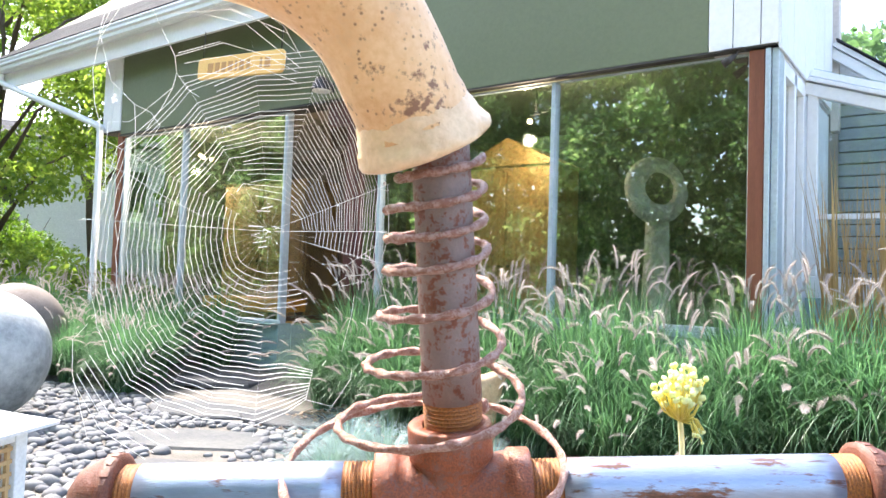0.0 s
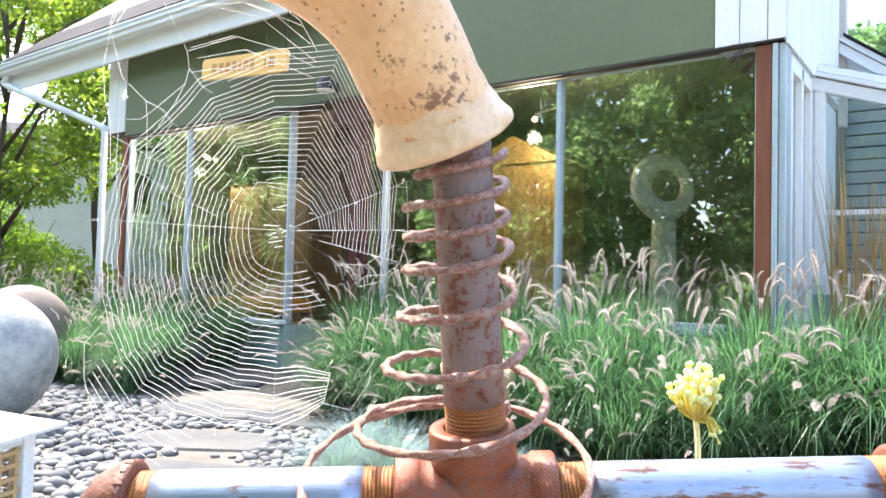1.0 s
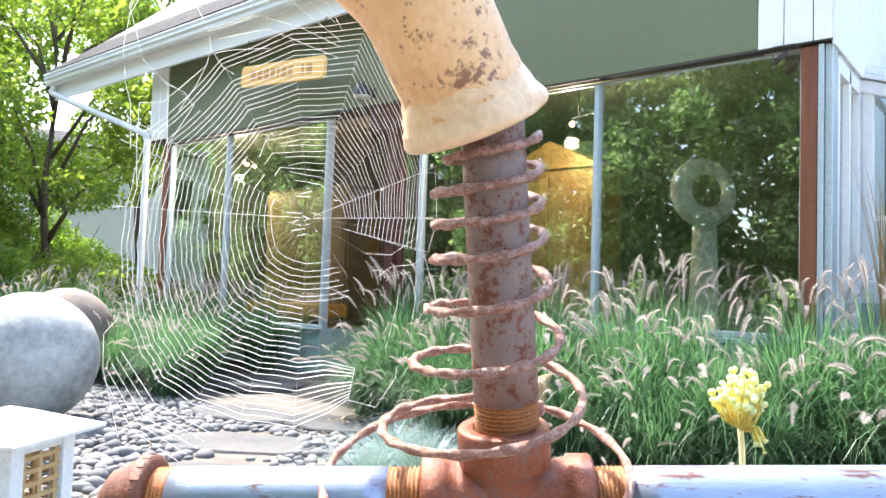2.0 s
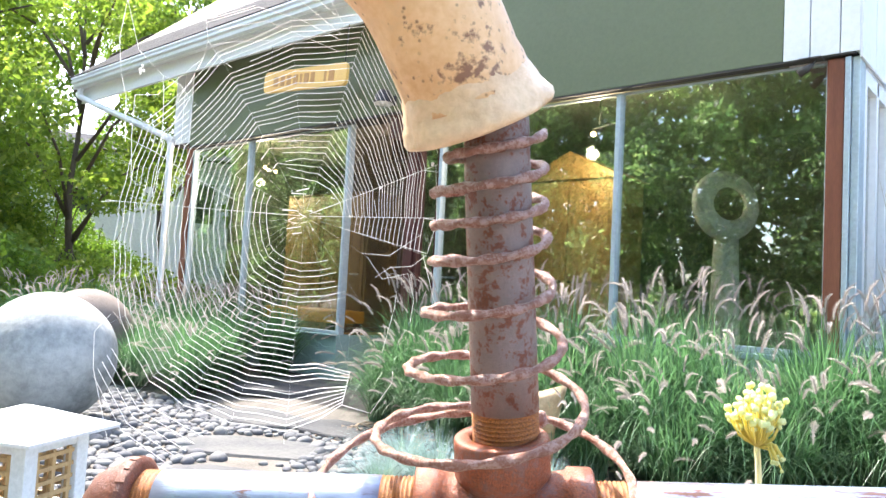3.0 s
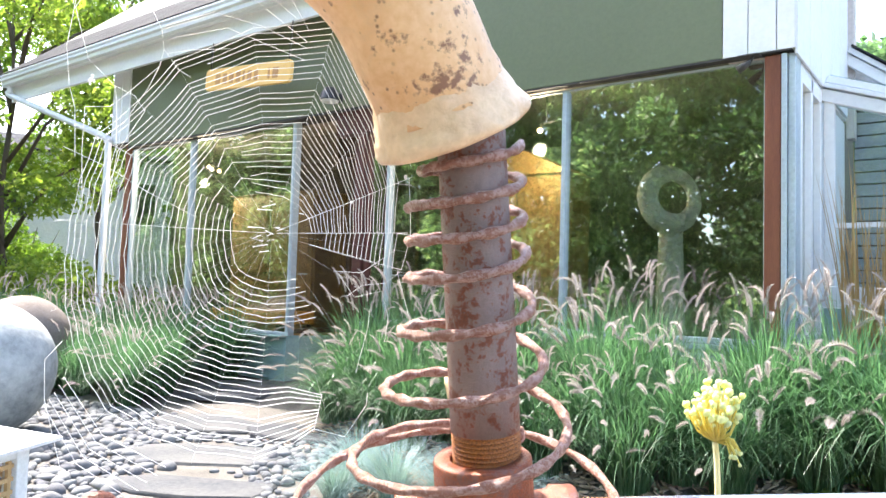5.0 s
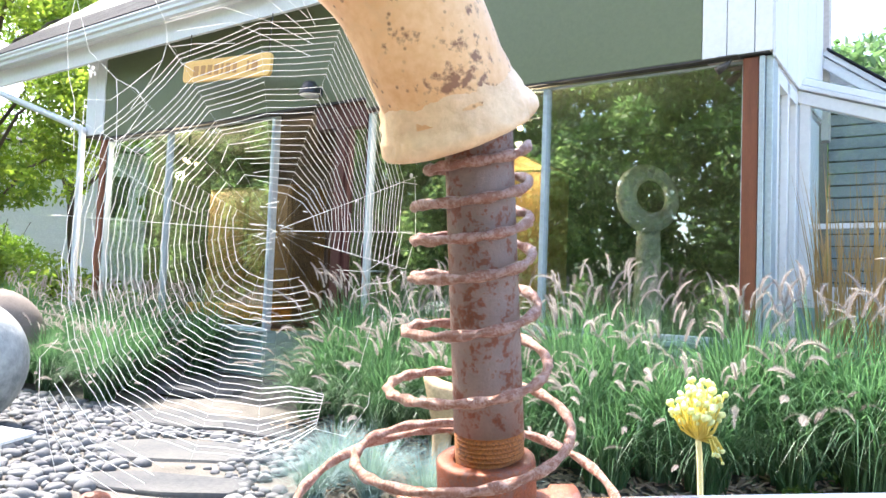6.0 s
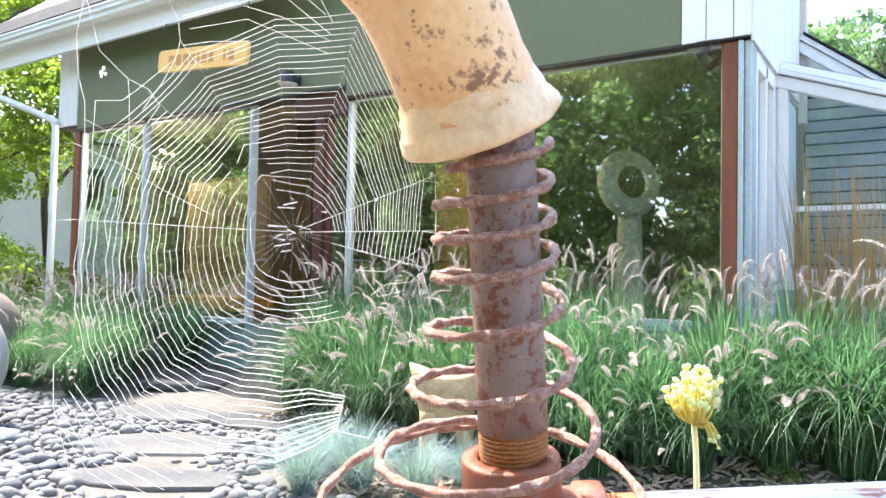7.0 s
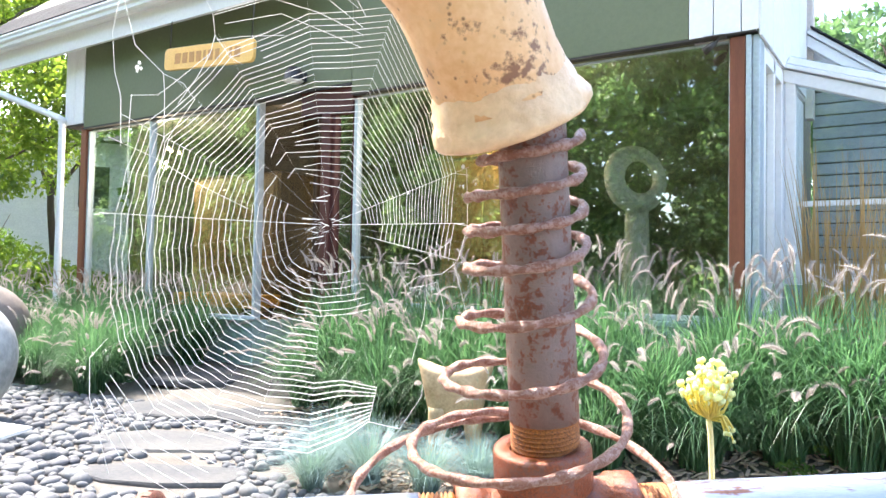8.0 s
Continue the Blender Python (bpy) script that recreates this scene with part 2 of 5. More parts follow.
M_LAMPBLACK = mottled("black_lamp_housing", (0.012, 0.012, 0.012), (0.03, 0.03, 0.03), 8, 90, 0.45)
M_DARKSTONE = mottled("slate_edging", (0.10, 0.10, 0.11), (0.20, 0.20, 0.21), 6, 60, 0.85, 0, 0.6, 0.006, (1, 1, 1), 0.2)


# ---- mesh helpers ----
def part(name, bm, mat, parent=None, label="", smooth=True, m=None):
    """Link a bmesh as one mesh object under a thing or a part."""
    me = bpy.data.meshes.new(name)
    if m is not None:
        bm.transform(m)
    bmesh.ops.recalc_face_normals(bm, faces=bm.faces[:])
    bm.to_mesh(me)
    bm.free()
    for p in me.polygons:
        p.use_smooth = smooth
    me.materials.append(mat)
    ob = new(name, me)
    ob.parent = parent
    return tagged(ob, label)


def from_arrays(name, verts, faces, mat, parent=None, smooth=False):
    me = bpy.data.meshes.new(name)
    me.from_pydata(np.asarray(verts, float).reshape(-1, 3).tolist(), [], np.asarray(faces).tolist() if not isinstance(faces, list) else faces)
    me.update()
    if smooth:
        me.polygons.foreach_set("use_smooth", [True] * len(me.polygons))
    me.materials.append(mat)
    ob = new(name, me)
    ob.parent = parent
    return ob


def thing(name, m, label, category, group="", kind=""):
    ob = new(name)
    ob.matrix_basis = m
    return tagged(ob, label, category, group, kind)


def box(bm, x0, x1, y0, y1, z0, z1, bevel=0.0, m=None):
    vs = bmesh.ops.create_cube(bm, size=1)["verts"]
    bmesh.ops.scale(bm, vec=(x1 - x0, y1 - y0, z1 - z0), verts=vs)
    bmesh.ops.translate(bm, vec=((x0 + x1) / 2, (y0 + y1) / 2, (z0 + z1) / 2), verts=vs)
    if bevel:
        es = list({e_ for v in vs for e_ in v.link_edges})
        r = bmesh.ops.bevel(bm, geom=es, offset=bevel, segments=2, profile=0.5, affect="EDGES")
        vs = list({v for f in r["faces"] for v in f.verts} | {v for v in vs if v.is_valid})
    if m is not None:
        bmesh.ops.transform(bm, matrix=m, verts=vs)
    return bm


def boxed(*args, **kw):
    return box(bmesh.new(), *args, **kw)


def frames_along(pts):
    pts = [Vector(p) for p in pts]
    tang = [(pts[min(i + 1, len(pts) - 1)] - pts[max(i - 1, 0)]).normalized() for i in range(len(pts))]
    n_ = tang[0].orthogonal().normalized()
    out = []
    for p, t in zip(pts, tang):
        n_ = (n_ - t * n_.dot(t)).normalized()
        out.append((p, n_.copy(), t.cross(n_)))
    return out


def sweep(bm, pts, radii, seg=16, cap=True, shape=None):
    """A tube along pts. shape(i, angle) scales the radius."""
    rings = []
    for i, (p, n_, b_) in enumerate(frames_along(pts)):
        r = radii[i] if hasattr(radii, "__len__") else radii
        ring = []
        for k in range(seg):
            q = 2 * math.pi * k / seg
            s = r * (shape(i, q) if shape else 1)
            ring.append(bm.verts.new(p + n_ * (s * math.cos(q)) + b_ * (s * math.sin(q))))
        rings.append(ring)
    for a_, b_ in zip(rings, rings[1:]):
        for k in range(seg):
            bm.faces.new((a_[k], a_[(k + 1) % seg], b_[(k + 1) % seg], b_[k]))
    if cap:
        bm.faces.new(rings[0][::-1])
        bm.faces.new(rings[-1])
    return bm


def smooth_line(ctrl, steps=8):
    """Catmull-Rom through control rows of any width."""
    c = np.array(ctrl, float)
    c = np.vstack([2 * c[0] - c[1], c, 2 * c[-1] - c[-2]])
    out = []
    for i in range(1, len(c) - 2):
        for s in range(steps):
            t = s / steps
            out.append(0.5 * (2 * c[i] + (c[i + 1] - c[i - 1]) * t + (2 * c[i - 1] - 5 * c[i] + 4 * c[i + 1] - c[i + 2]) * t * t
                              + (3 * c[i] - c[i - 1] - 3 * c[i + 1] + c[i + 2]) * t ** 3))
    out.append(c[-2])
    return np.array(out)


def blades(rng, count, base_r, height, spread, width, droop, segs=5, lean=0.0):
    """Arching grass blades from one tuft, as (verts, faces)."""
    V, F = [], []
    for _ in range(count):
        az = rng.uniform(0, 2 * math.pi)
        r0 = base_r * math.sqrt(rng.random())
        h = height * rng.uniform(0.6, 1.0)
        out = spread * rng.uniform(0.15, 1.0)
        d = droop * rng.uniform(0.4, 1.0) * out / spread
        a0 = rng.uniform(0, 2 * math.pi)
        bx, by = r0 * math.cos(a0), r0 * math.sin(a0)
        ca, sa = math.cos(az), math.sin(az)
        w = width * rng.uniform(0.7, 1.2)
        side = np.array((-sa, ca, 0)) * w
        n0 = len(V)
        for s in range(segs + 1):
            t = s / segs
            rr = out * t ** 1.5
            p = np.array((bx + ca * rr + lean * t * t, by + sa * rr, h * (t - d * t ** 3)))
            ww = 1 - t ** 2.2
            V += [p - side * ww, p + side * ww] if s < segs else [p]
            if s and s < segs:
                F.append((n0 + 2 * s - 2, n0 + 2 * s - 1, n0 + 2 * s + 1, n0 + 2 * s))
            elif s:
                F.append((n0 + 2 * s - 2, n0 + 2 * s - 1, n0 + 2 * s))
    return V, F


def leaf_cloud(rng, centres, radii, per, size, flat=0.75):
    """Small folded leaves scattered through overlapping clumps, as arrays."""
    P = []
    for c, r in zip(centres, radii):
        d = rng.normal(size=(per, 3))
        d /= np.linalg.norm(d, axis=1)[:, None]
        P.append(np.array(c) + d * (r * rng.uniform(0.35, 1.0, (per, 1)) ** 0.6) * np.array((1, 1, flat)))
    P = np.vstack(P)
    n_ = len(P)
    a_ = rng.normal(size=(n_, 3))
    a_ /= np.linalg.norm(a_, axis=1)[:, None]
    b_ = np.cross(a_, rng.normal(size=(n_, 3)))
    b_ /= np.linalg.norm(b_, axis=1)[:, None]
    s = size * rng.uniform(0.6, 1.25, (n_, 1))
    up = np.array((0, 0, 1.0)) * s * 0.12
    V = np.stack([P - a_ * s, P + b_ * s * 0.45 + up, P + a_ * s, P - b_ * s * 0.45 + up], 1).reshape(-1, 3)
    F = np.arange(n_ * 4).reshape(-1, 4)
    return V, F


# ---- ground ----
def ground_z(x, y):
    """Flat gravel yard; the bed along the house is a little raised."""
    t = min(1.0, max(0.0, (y - 2.9) / 0.9))
    edge = min(1.0, max(0.0, 1.0 - (y - 6.0) / 4.0))
    return 0.12 * t * t * (3 - 2 * t) * (edge if y > 6 else 1)


def build_ground():
    xs = np.concatenate([[-400, -150, -60, -30, -15], np.arange(-10, 4.01, 0.2), [8, 20, 60, 150, 400]])
    ys = np.concatenate([[-400, -150, -60, -30, -15, -8], np.arange(-4, 7.01, 0.2), [9, 15, 30, 60, 150, 400]])
    V = [(x, y, ground_z(x, y) + (0.012 * noise.noise(Vector((x * 2.3, y * 2.3, 0))) if -10 <= x <= 4 and -4 <= y <= 7 else 0)) for y in ys for x in xs]
    w = len(xs)
    F = [(j * w + i, j * w + i + 1, (j + 1) * w + i + 1, (j + 1) * w + i) for j in range(len(ys) - 1) for i in range(w - 1)]
    ob = from_arrays("ground", V, F, M_EARTH, None, True)
    tagged(ob, "brown earth yard with gravel and mulch", "ground", kind="structure")


build_ground()

# ---- house ----
FY = 4.13            # the front wall's face
house = thing("house", pose(0, 0, 0), "single-storey house with green panels and large windows", "house", kind="structure")


def house_part(name, bm, mat, label="", smooth=False, parent=None):
    return part(name, bm, mat, parent or house, label, smooth)


def window(x0, x1, z0, z1, y=FY, bars=(), wide=0.045, mat=None, label="grey metal framed picture window"):
    """A fixed window in the front wall: frame, uprights and panes."""
    mat = mat or M_ALU
    bm = bmesh.new()
    w = wide
    box(bm, x0, x1, y - 0.01, y + 0.05, z0, z0 + w, 0.004)
    box(bm, x0, x1, y + 0.012, y + 0.05, z1 - 0.012, z1, 0.002)
    box(bm, x0, x0 + w, y - 0.012, y + 0.05, z0 + w, z1 - 0.012, 0.004)
    box(bm, x1 - w * 0.2, x1, y - 0.012, y + 0.05, z0 + w, z1 - 0.012, 0.004)
    wob = part("window", bm, mat, house, label, False)
    edges = [x0 + w] + [b_ for b_ in bars] + [x1 - w * 0.2]
    for b_ in bars:
        part("mullion", boxed(b_ - w / 2, b_ + w / 2, y - 0.014, y + 0.05, z0 + w, z1 - 0.012, bevel=0.004), mat, wob, "", False)
    for l_, r_ in zip(edges, edges[1:]):
        p = part("pane", boxed(l_, r_, y + 0.018, y + 0.024, z0 + w, z1 - 0.012), M_GLASS, wob, "clear reflecting glass", False)
        p.visible_shadow = False
    return wob


def build_front():
    hr, hl = 2.165, 2.245        # undersides of the green panels
    house_part("fascia_panel", boxed(-3.635, -1.245, FY - 0.02, FY + 0.16, hr, 3.05, bevel=0.004), M_GREEN, "smooth green painted panel")
    house_part("fascia_panel", boxed(-7.085, -3.64, FY - 0.02, FY + 0.16, hl, 3.12, bevel=0.004), M_GREEN, "smooth green painted panel")
    house_part("drip_edge", boxed(-3.635, -0.9, FY - 0.024, FY + 0.04, hr - 0.012, hr - 0.002), M_DARKGAP)
    house_part("drip_edge", boxed(-7.085, -3.64, FY - 0.03, FY + 0.17, hl - 0.018, hl - 0.002), M_DARKGAP)
    # white boards on both ends of the green panels
    for x0, x1 in ((-1.24, -1.115), (-1.110, -0.975), (-0.970, -0.885)):
        house_part("board", boxed(x0, x1, FY - 0.028, FY + 0.16, hr - 0.004, 3.05, bevel=0.003), M_WHITE)
    for x0, x1 in ((-7.41, -7.245), (-7.24, -7.09)):
        house_part("board", boxed(x0, x1, FY - 0.028, FY + 0.16, hl + 0.045, 3.12, bevel=0.003), M_WHITE)
    house_part("drip_edge", boxed(-7.41, -7.09, FY - 0.02, FY + 0.15, hl + 0.028, hl + 0.043), M_DARKGAP)
    # posts
    house_part("post", boxed(-1.035, -0.955, FY - 0.005, FY + 0.12, 0.05, hr - 0.02, bevel=0.006), M_BROWN, "red-brown stained timber post")
    for x0, x1, y0 in ((-0.952, -0.925, -0.012), (-0.922, -0.886, 0.004)):
        house_part("corner_frame", boxed(x0, x1, FY + y0, FY + 0.12, 0.05, hr - 0.02, bevel=0.004), M_ALU, "grey metal window corner")
    house_part("post", boxed(-7.16, -7.07, FY + 0.0, FY + 0.1, 0.0, hl + 0.026, bevel=0.005), M_BROWN, "red-brown stained timber post")
    house_part("post", boxed(-3.935, -3.85, FY - 0.006, FY + 0.12, 0.1, hl - 0.2, bevel=0.005), M_RED, "dark red door post")
    # low walls under the windows
    house_part("low_wall", boxed(-7.06, -4.63, FY + 0.0, FY + 0.14, 0.0, 0.47), M_TEAL, "teal painted low wall")
    house_part("low_wall", boxed(-4.74, -4.63, FY + 0.145, FY + 0.75, 0.0, 0.47), M_TEAL, "teal painted low wall")
    house_part("low_wall", boxed(-3.845, -1.04, FY + 0.0, FY + 0.14, 0.0, 0.60), M_TEAL, "teal painted low wall")
    house_part("window_sill", boxed(-3.845, -1.04, FY - 0.012, FY + 0.14, 0.605, 0.637, bevel=0.004), M_TEAL)
    house_part("window_sill", boxed(-7.06, -4.63, FY - 0.05, FY + 0.14, 0.472, 0.482, bevel=0.003), M_TEAL)
    window(-3.637, -1.037, 0.64, hr - 0.02, FY + 0.03, bars=(-2.20,), wide=0.03)
    window(-3.845, -3.645, 0.64, hl - 0.2, FY + 0.03, wide=0.03, mat=M_RED, label="narrow dark red framed sidelight")
    window(-7.06, -4.63, 0.483, hl - 0.02, FY + 0.03, bars=(-6.06, -4.655), wide=0.026)
    # side of the entrance recess
    bm = bmesh.new()
    box(bm, -4.685, -4.635, FY + 0.70, FY + 0.76, 0.5, hl - 0.02, 0.004)
    box(bm, -4.685, -4.635, FY + 0.09, FY + 0.70, 0.5, 0.54, 0.004)
    side = house_part("window", bm, M_DARKWOOD, "dark framed side window")
    p = part("pane", boxed(-4.663, -4.657, FY + 0.09, FY + 0.70, 0.54, hl - 0.02), M_GLASS, side, "clear reflecting glass", False)
    p.visible_shadow = False
    # recess: door, frame and soffit
    door = house_part("door", boxed(-4.62, -3.95, FY + 0.76, FY + 0.81, 0.12, 2.08, bevel=0.005), M_DARKWOOD, "dark timber entrance door, shut")
    for z0, z1 in ((0.3, 1.0), (1.15, 1.9)):
        part("door_panel", boxed(-4.52, -4.05, FY + 0.745, FY + 0.757, z0, z1, bevel=0.004), M_DARKWOOD, door, "", False)
    bm = bmesh.new()
    sweep(bm, [(-4.03, FY + 0.745, 1.0), (-4.03, FY + 0.70, 1.0), (-4.08, FY + 0.69, 1.0), (-4.15, FY + 0.69, 1.0)], 0.009, 8)
    part("handle", bm, M_ALU, door, "metal lever handle")
    house_part("door_head", boxed(-4.15, -3.64, FY + 0.0, FY + 0.1, hl - 0.195, hl - 0.02), M_RED, "dark red panel over the door")
    house_part("door_head", boxed(-4.625, -4.155, FY + 0.5, FY + 0.6, 2.0, hl - 0.02), M_DARKWOOD, "dark panel over the door")
    house_part("step", boxed(-4.63, -3.94, FY - 0.25, FY + 0.74, 0.0, 0.12, bevel=0.01), M_FLAG, "stone doorstep")


def build_gutter():
    y, z, x0, x1 = 3.85, 3.125, -9.32, -3.88
    prof = [(-0.058, -0.012), (-0.060, 0.022), (-0.082, 0.034), (-0.084, 0.058), (-0.066, 0.064), (-0.088, 0.082), (-0.086, 0.097), (-0.05, 0.097), (-0.05, 0.085), (0.05, 0.085), (0.05, -0.012), (-0.035, -0.03)]
    bm = bmesh.new()
    rings = [[bm.verts.new((x, y + a_, z + b_)) for a_, b_ in prof] for x in np.linspace(x0, x1, 12)]
    for a_, b_ in zip(rings, rings[1:]):
        for k in range(len(prof)):
            bm.faces.new((a_[k], a_[(k + 1) % len(prof)], b_[(k + 1) % len(prof)], b_[k]))
    bm.faces.new(rings[0])
    bm.faces.new(rings[-1])
    house_part("gutter", bm, M_GUTTER, "white moulded metal gutter")
    # boards under the gutter: fascia and soffit
    house_part("eave_board", boxed(x0 + 0.02, x1, y + 0.052, y + 0.085, z - 0.185, z + 0.075), M_WHITE)
    house_part("soffit", boxed(x0 + 0.02, x1, y + 0.088, FY - 0.03, z - 0.06, z - 0.03), M_WHITE)
    pts = smooth_line([(-9.22, y, z - 0.02), (-9.23, y + 0.0, z - 0.08), (-9.14, y + 0.02, z - 0.16), (-7.53, FY - 0.09, 2.40), (-7.40, FY - 0.07, 2.31), (-7.38, FY - 0.07, 2.12), (-7.38, FY - 0.07, 0.2)], 6)
    bm = bmesh.new()
    sweep(bm, pts, 0.034, 10)
    house_part("downspout", bm, M_GUTTER, "white metal downspout", True)
    # roof planes, in courses
    roof = house_part("roof", boxed(x0 - 0.02, x1 + 0.1, 0, 4.4, -0.06, 0.0, m=pose(0, y - 0.06, z + 0.10, 41)), M_DARKGAP, "grey shingled roof slope")
    n_ = 30
    for k in range(n_):
        s0 = k * 4.4 / n_
        part("shingle_course", boxed(x0 - 0.03, x1 + 0.11, s0, s0 + 0.17, 0.003, 0.012, m=pose(0, y - 0.06, z + 0.10, 41) @ pose(0, 0, 0.012 - 0.0, -1.5)), M_SHINGLE, roof, "", False)


def build_side():
    """The return wall past the corner, and the lean-to sunroom behind it."""
    house_part("wall", boxed(-1.0, -0.89, FY + 0.165, 5.75, 2.12, 3.05), M_WHITE, "white side wall")
    for k in range(5):
        house_part("board", boxed(-0.886, -0.872, FY - 0.02 + k * 0.32, FY + 0.285 + k * 0.32, 2.13, 3.05, bevel=0.003), M_WHITE)
    house_part("wall", boxed(-1.0, -0.9, FY + 0.72, 5.75, 0.0, 2.1), M_WHITE, "white side wall")
    # narrow side windows between post and sunroom
    bm = bmesh.new()
    for y0, y1 in ((FY + 0.125, FY + 0.165), (FY + 0.40, FY + 0.44), (FY + 0.66, FY + 0.70)):
        box(bm, -0.955, -0.885, y0, y1, 0.1, 2.11, 0.004)
    box(bm, -0.955, -0.885, FY + 0.165, FY + 0.66, 0.1, 0.7, 0.004)
    box(bm, -0.955, -0.885, FY + 0.165, FY + 0.66, 2.03, 2.11, 0.004)
    w = house_part("window", bm, M_WHITE, "narrow white framed side window")
    for y0, y1 in ((FY + 0.165, FY + 0.40), (FY + 0.44, FY + 0.66)):
        p = part("pane", boxed(-0.925, -0.919, y0, y1, 0.7, 2.03), M_GLASS, w, "clear glass", False)
        p.visible_shadow = False
    house_part("trim", boxed(-0.89, -0.84, 5.752, 5.85, 2.0, 3.05, bevel=0.004), M_PALE, "pale beige corner trim")
    # sunroom end wall at y = 4.85
    y, x0, x1 = 4.85, -0.88, 1.2
    slope = -0.36

    def top(x):
        return 2.095 + slope * (x - x0)
    sun_room = thing("sunroom", pose(0, 0, 0), "white framed lean-to sunroom with large panes", "sunroom", kind="structure")
    bm = bmesh.new()
    for q in (x0 + 0.03, x0 + 0.75, x0 + 1.45):
        box(bm, q - 0.028, q + 0.028, y, y + 0.06, 0.974, top(q) - 0.02, 0.004)
    box(bm, x0, x1, y - 0.004, y + 0.06, 0.85, 0.97, 0.004)
    box(bm, x0 + 0.058, x1, y + 0.006, y + 0.05, 1.305, 1.335, 0.003)
    part("frame", bm, M_WHITE, sun_room, "white painted frame", False)
    ln = math.hypot(x1 - x0, top(x1) - top(x0))
    ang = math.degrees(math.atan(-slope))
    for k, (o0, o1, yy) in enumerate(((-0.04, 0.03, y - 0.01), (0.038, 0.062, y - 0.03), (0.075, 0.115, y + 0.02))):
        part("rafter", boxed(-0.02, ln, yy, yy + 0.08, o0, o1, bevel=0.004, m=pose(x0, 0, top(x0), 0, ang, 0)), M_WHITE, sun_room, "", False)
    part("roof", boxed(-0.02, ln, y + 0.06, y + 0.85, 0.12, 0.13, m=pose(x0, 0, top(x0), 0, ang, 0)), M_GLASS2, sun_room, "glazed lean-to roof", False).visible_shadow = False
    part("low_wall", boxed(x0, x1, y, y + 0.12, 0.0, 0.845), M_TEAL, sun_room, "teal painted low wall", False)
    for q0, q1 in ((x0 + 0.06, x0 + 0.72), (x0 + 0.78, x0 + 1.42)):
        for z0, z1 in ((0.97, 1.305), (1.335, None)):
            bm = bmesh.new()
            zt = [z1 or top(q0) - 0.03, z1 or top(q1) - 0.03]
            vs = [bm.verts.new(v) for v in ((q0, y + 0.026, z0), (q1, y + 0.026, z0), (q1, y + 0.026, zt[1]), (q0, y + 0.026, zt[0]))]
            f = bm.faces.new(vs)
            r = bmesh.ops.extrude_face_region(bm, geom=[f])
            bmesh.ops.translate(bm, vec=(0, 0.005, 0), verts=[v for v in r["geom"] if isinstance(v, bmesh.types.BMVert)])
            p = part("pane", bm, M_GLASS2, sun_room, "clear glass", False)
            p.visible_shadow = False
    # the higher roof edge behind, and the pale gable under it
    steep = pose(x0, 0, 2.545, 0, 37.6, 0)
    for o0, o1, yy in ((-0.035, 0.03, 5.70), (0.036, 0.07, 5.68), (0.076, 0.088, 5.66)):
        part("rafter", boxed(-0.02, 2.4, yy, yy + 0.09, o0, o1, bevel=0.004, m=steep), M_WHITE if o0 < 0.07 else M_SHINGLE, sun_room, "", False)
    bm = bmesh.new()
    f = bm.faces.new([bm.verts.new(v) for v in ((x0, 5.80, 2.27), (x0 + 0.31, 5.80, 2.27), (x0, 5.80, 2.51))])
    r = bmesh.ops.extrude_face_region(bm, geom=[f])
    bmesh.ops.translate(bm, vec=(0, 0.03, 0), verts=[v for v in r["geom"] if isinstance(v, bmesh.types.BMVert)])
    part("gable", bm, M_SIDING, sun_room, "pale gable panel", False)
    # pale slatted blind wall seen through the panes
    # a dark sheet behind the slats fills the gaps between them
    part("backing", boxed(x0 + 0.02, x1, 5.96, 5.98, 0.55, 2.26), M_DARKGAP, sun_room, "dark sheet behind the slats", False)
    for k in range(19):
        part("slat", boxed(x0 + 0.02, x1, 5.9, 5.93, 0.6 + k * 0.085, 0.676 + k * 0.085, bevel=0.004), M_SLAT, sun_room, "", False)
    bm = bmesh.new()
    sweep(bm, [(-0.77, 5.9, 2.2), (-0.77, 5.9, 2.545)], 0.028, 12)
    sweep(bm, [(-0.77, 5.9, 2.546), (-0.77, 5.9, 2.57), (-0.77, 5.9, 2.59)], [0.055, 0.057, 0.03], 12)
    part("vent_pipe", bm, M_ALU, sun_room, "metal roof vent with cap")


def build_room():
    """Inside of the house, seen through the panes."""
    x0, x1, y1 = -7.45, -1.03, 6.9
    tagged(part("floor", boxed(x0, x1, FY + 0.15, y1, 0.02, 0.10), M_FLOOR, None, "", False), "brown board floor inside the house", "floor", kind="structure")
    tagged(part("ceiling", boxed(x0, x1, FY + 0.17, y1, 2.42, 2.5), M_CEIL, None, "", False), "pale plaster ceiling inside the house", "ceiling", kind="structure")
    # walls in a dark tone that stands in for indoor shade
    tagged(part("wall_north", boxed(x0, x1, y1, y1 + 0.12, 0.0, 3.0), M_DIM_PLASTER, None, "", False), "plaster back wall of the room, coloured dark for the dim interior", "wall", kind="structure")
    tagged(part("wall_west", boxed(x0 - 0.1, x0, FY + 0.8, y1, 0.0, 3.0), M_DIM_PLASTER, None, "", False), "plaster side wall of the room, coloured dark for the dim interior", "wall", kind="structure")
    tagged(part("wall_east", boxed(x1 + 0.001, x1 + 0.03, 5.76, y1, 0.0, 3.0), M_DIM_PLASTER, None, "", False), "plaster side wall of the room, coloured dark for the dim interior", "wall", kind="structure")


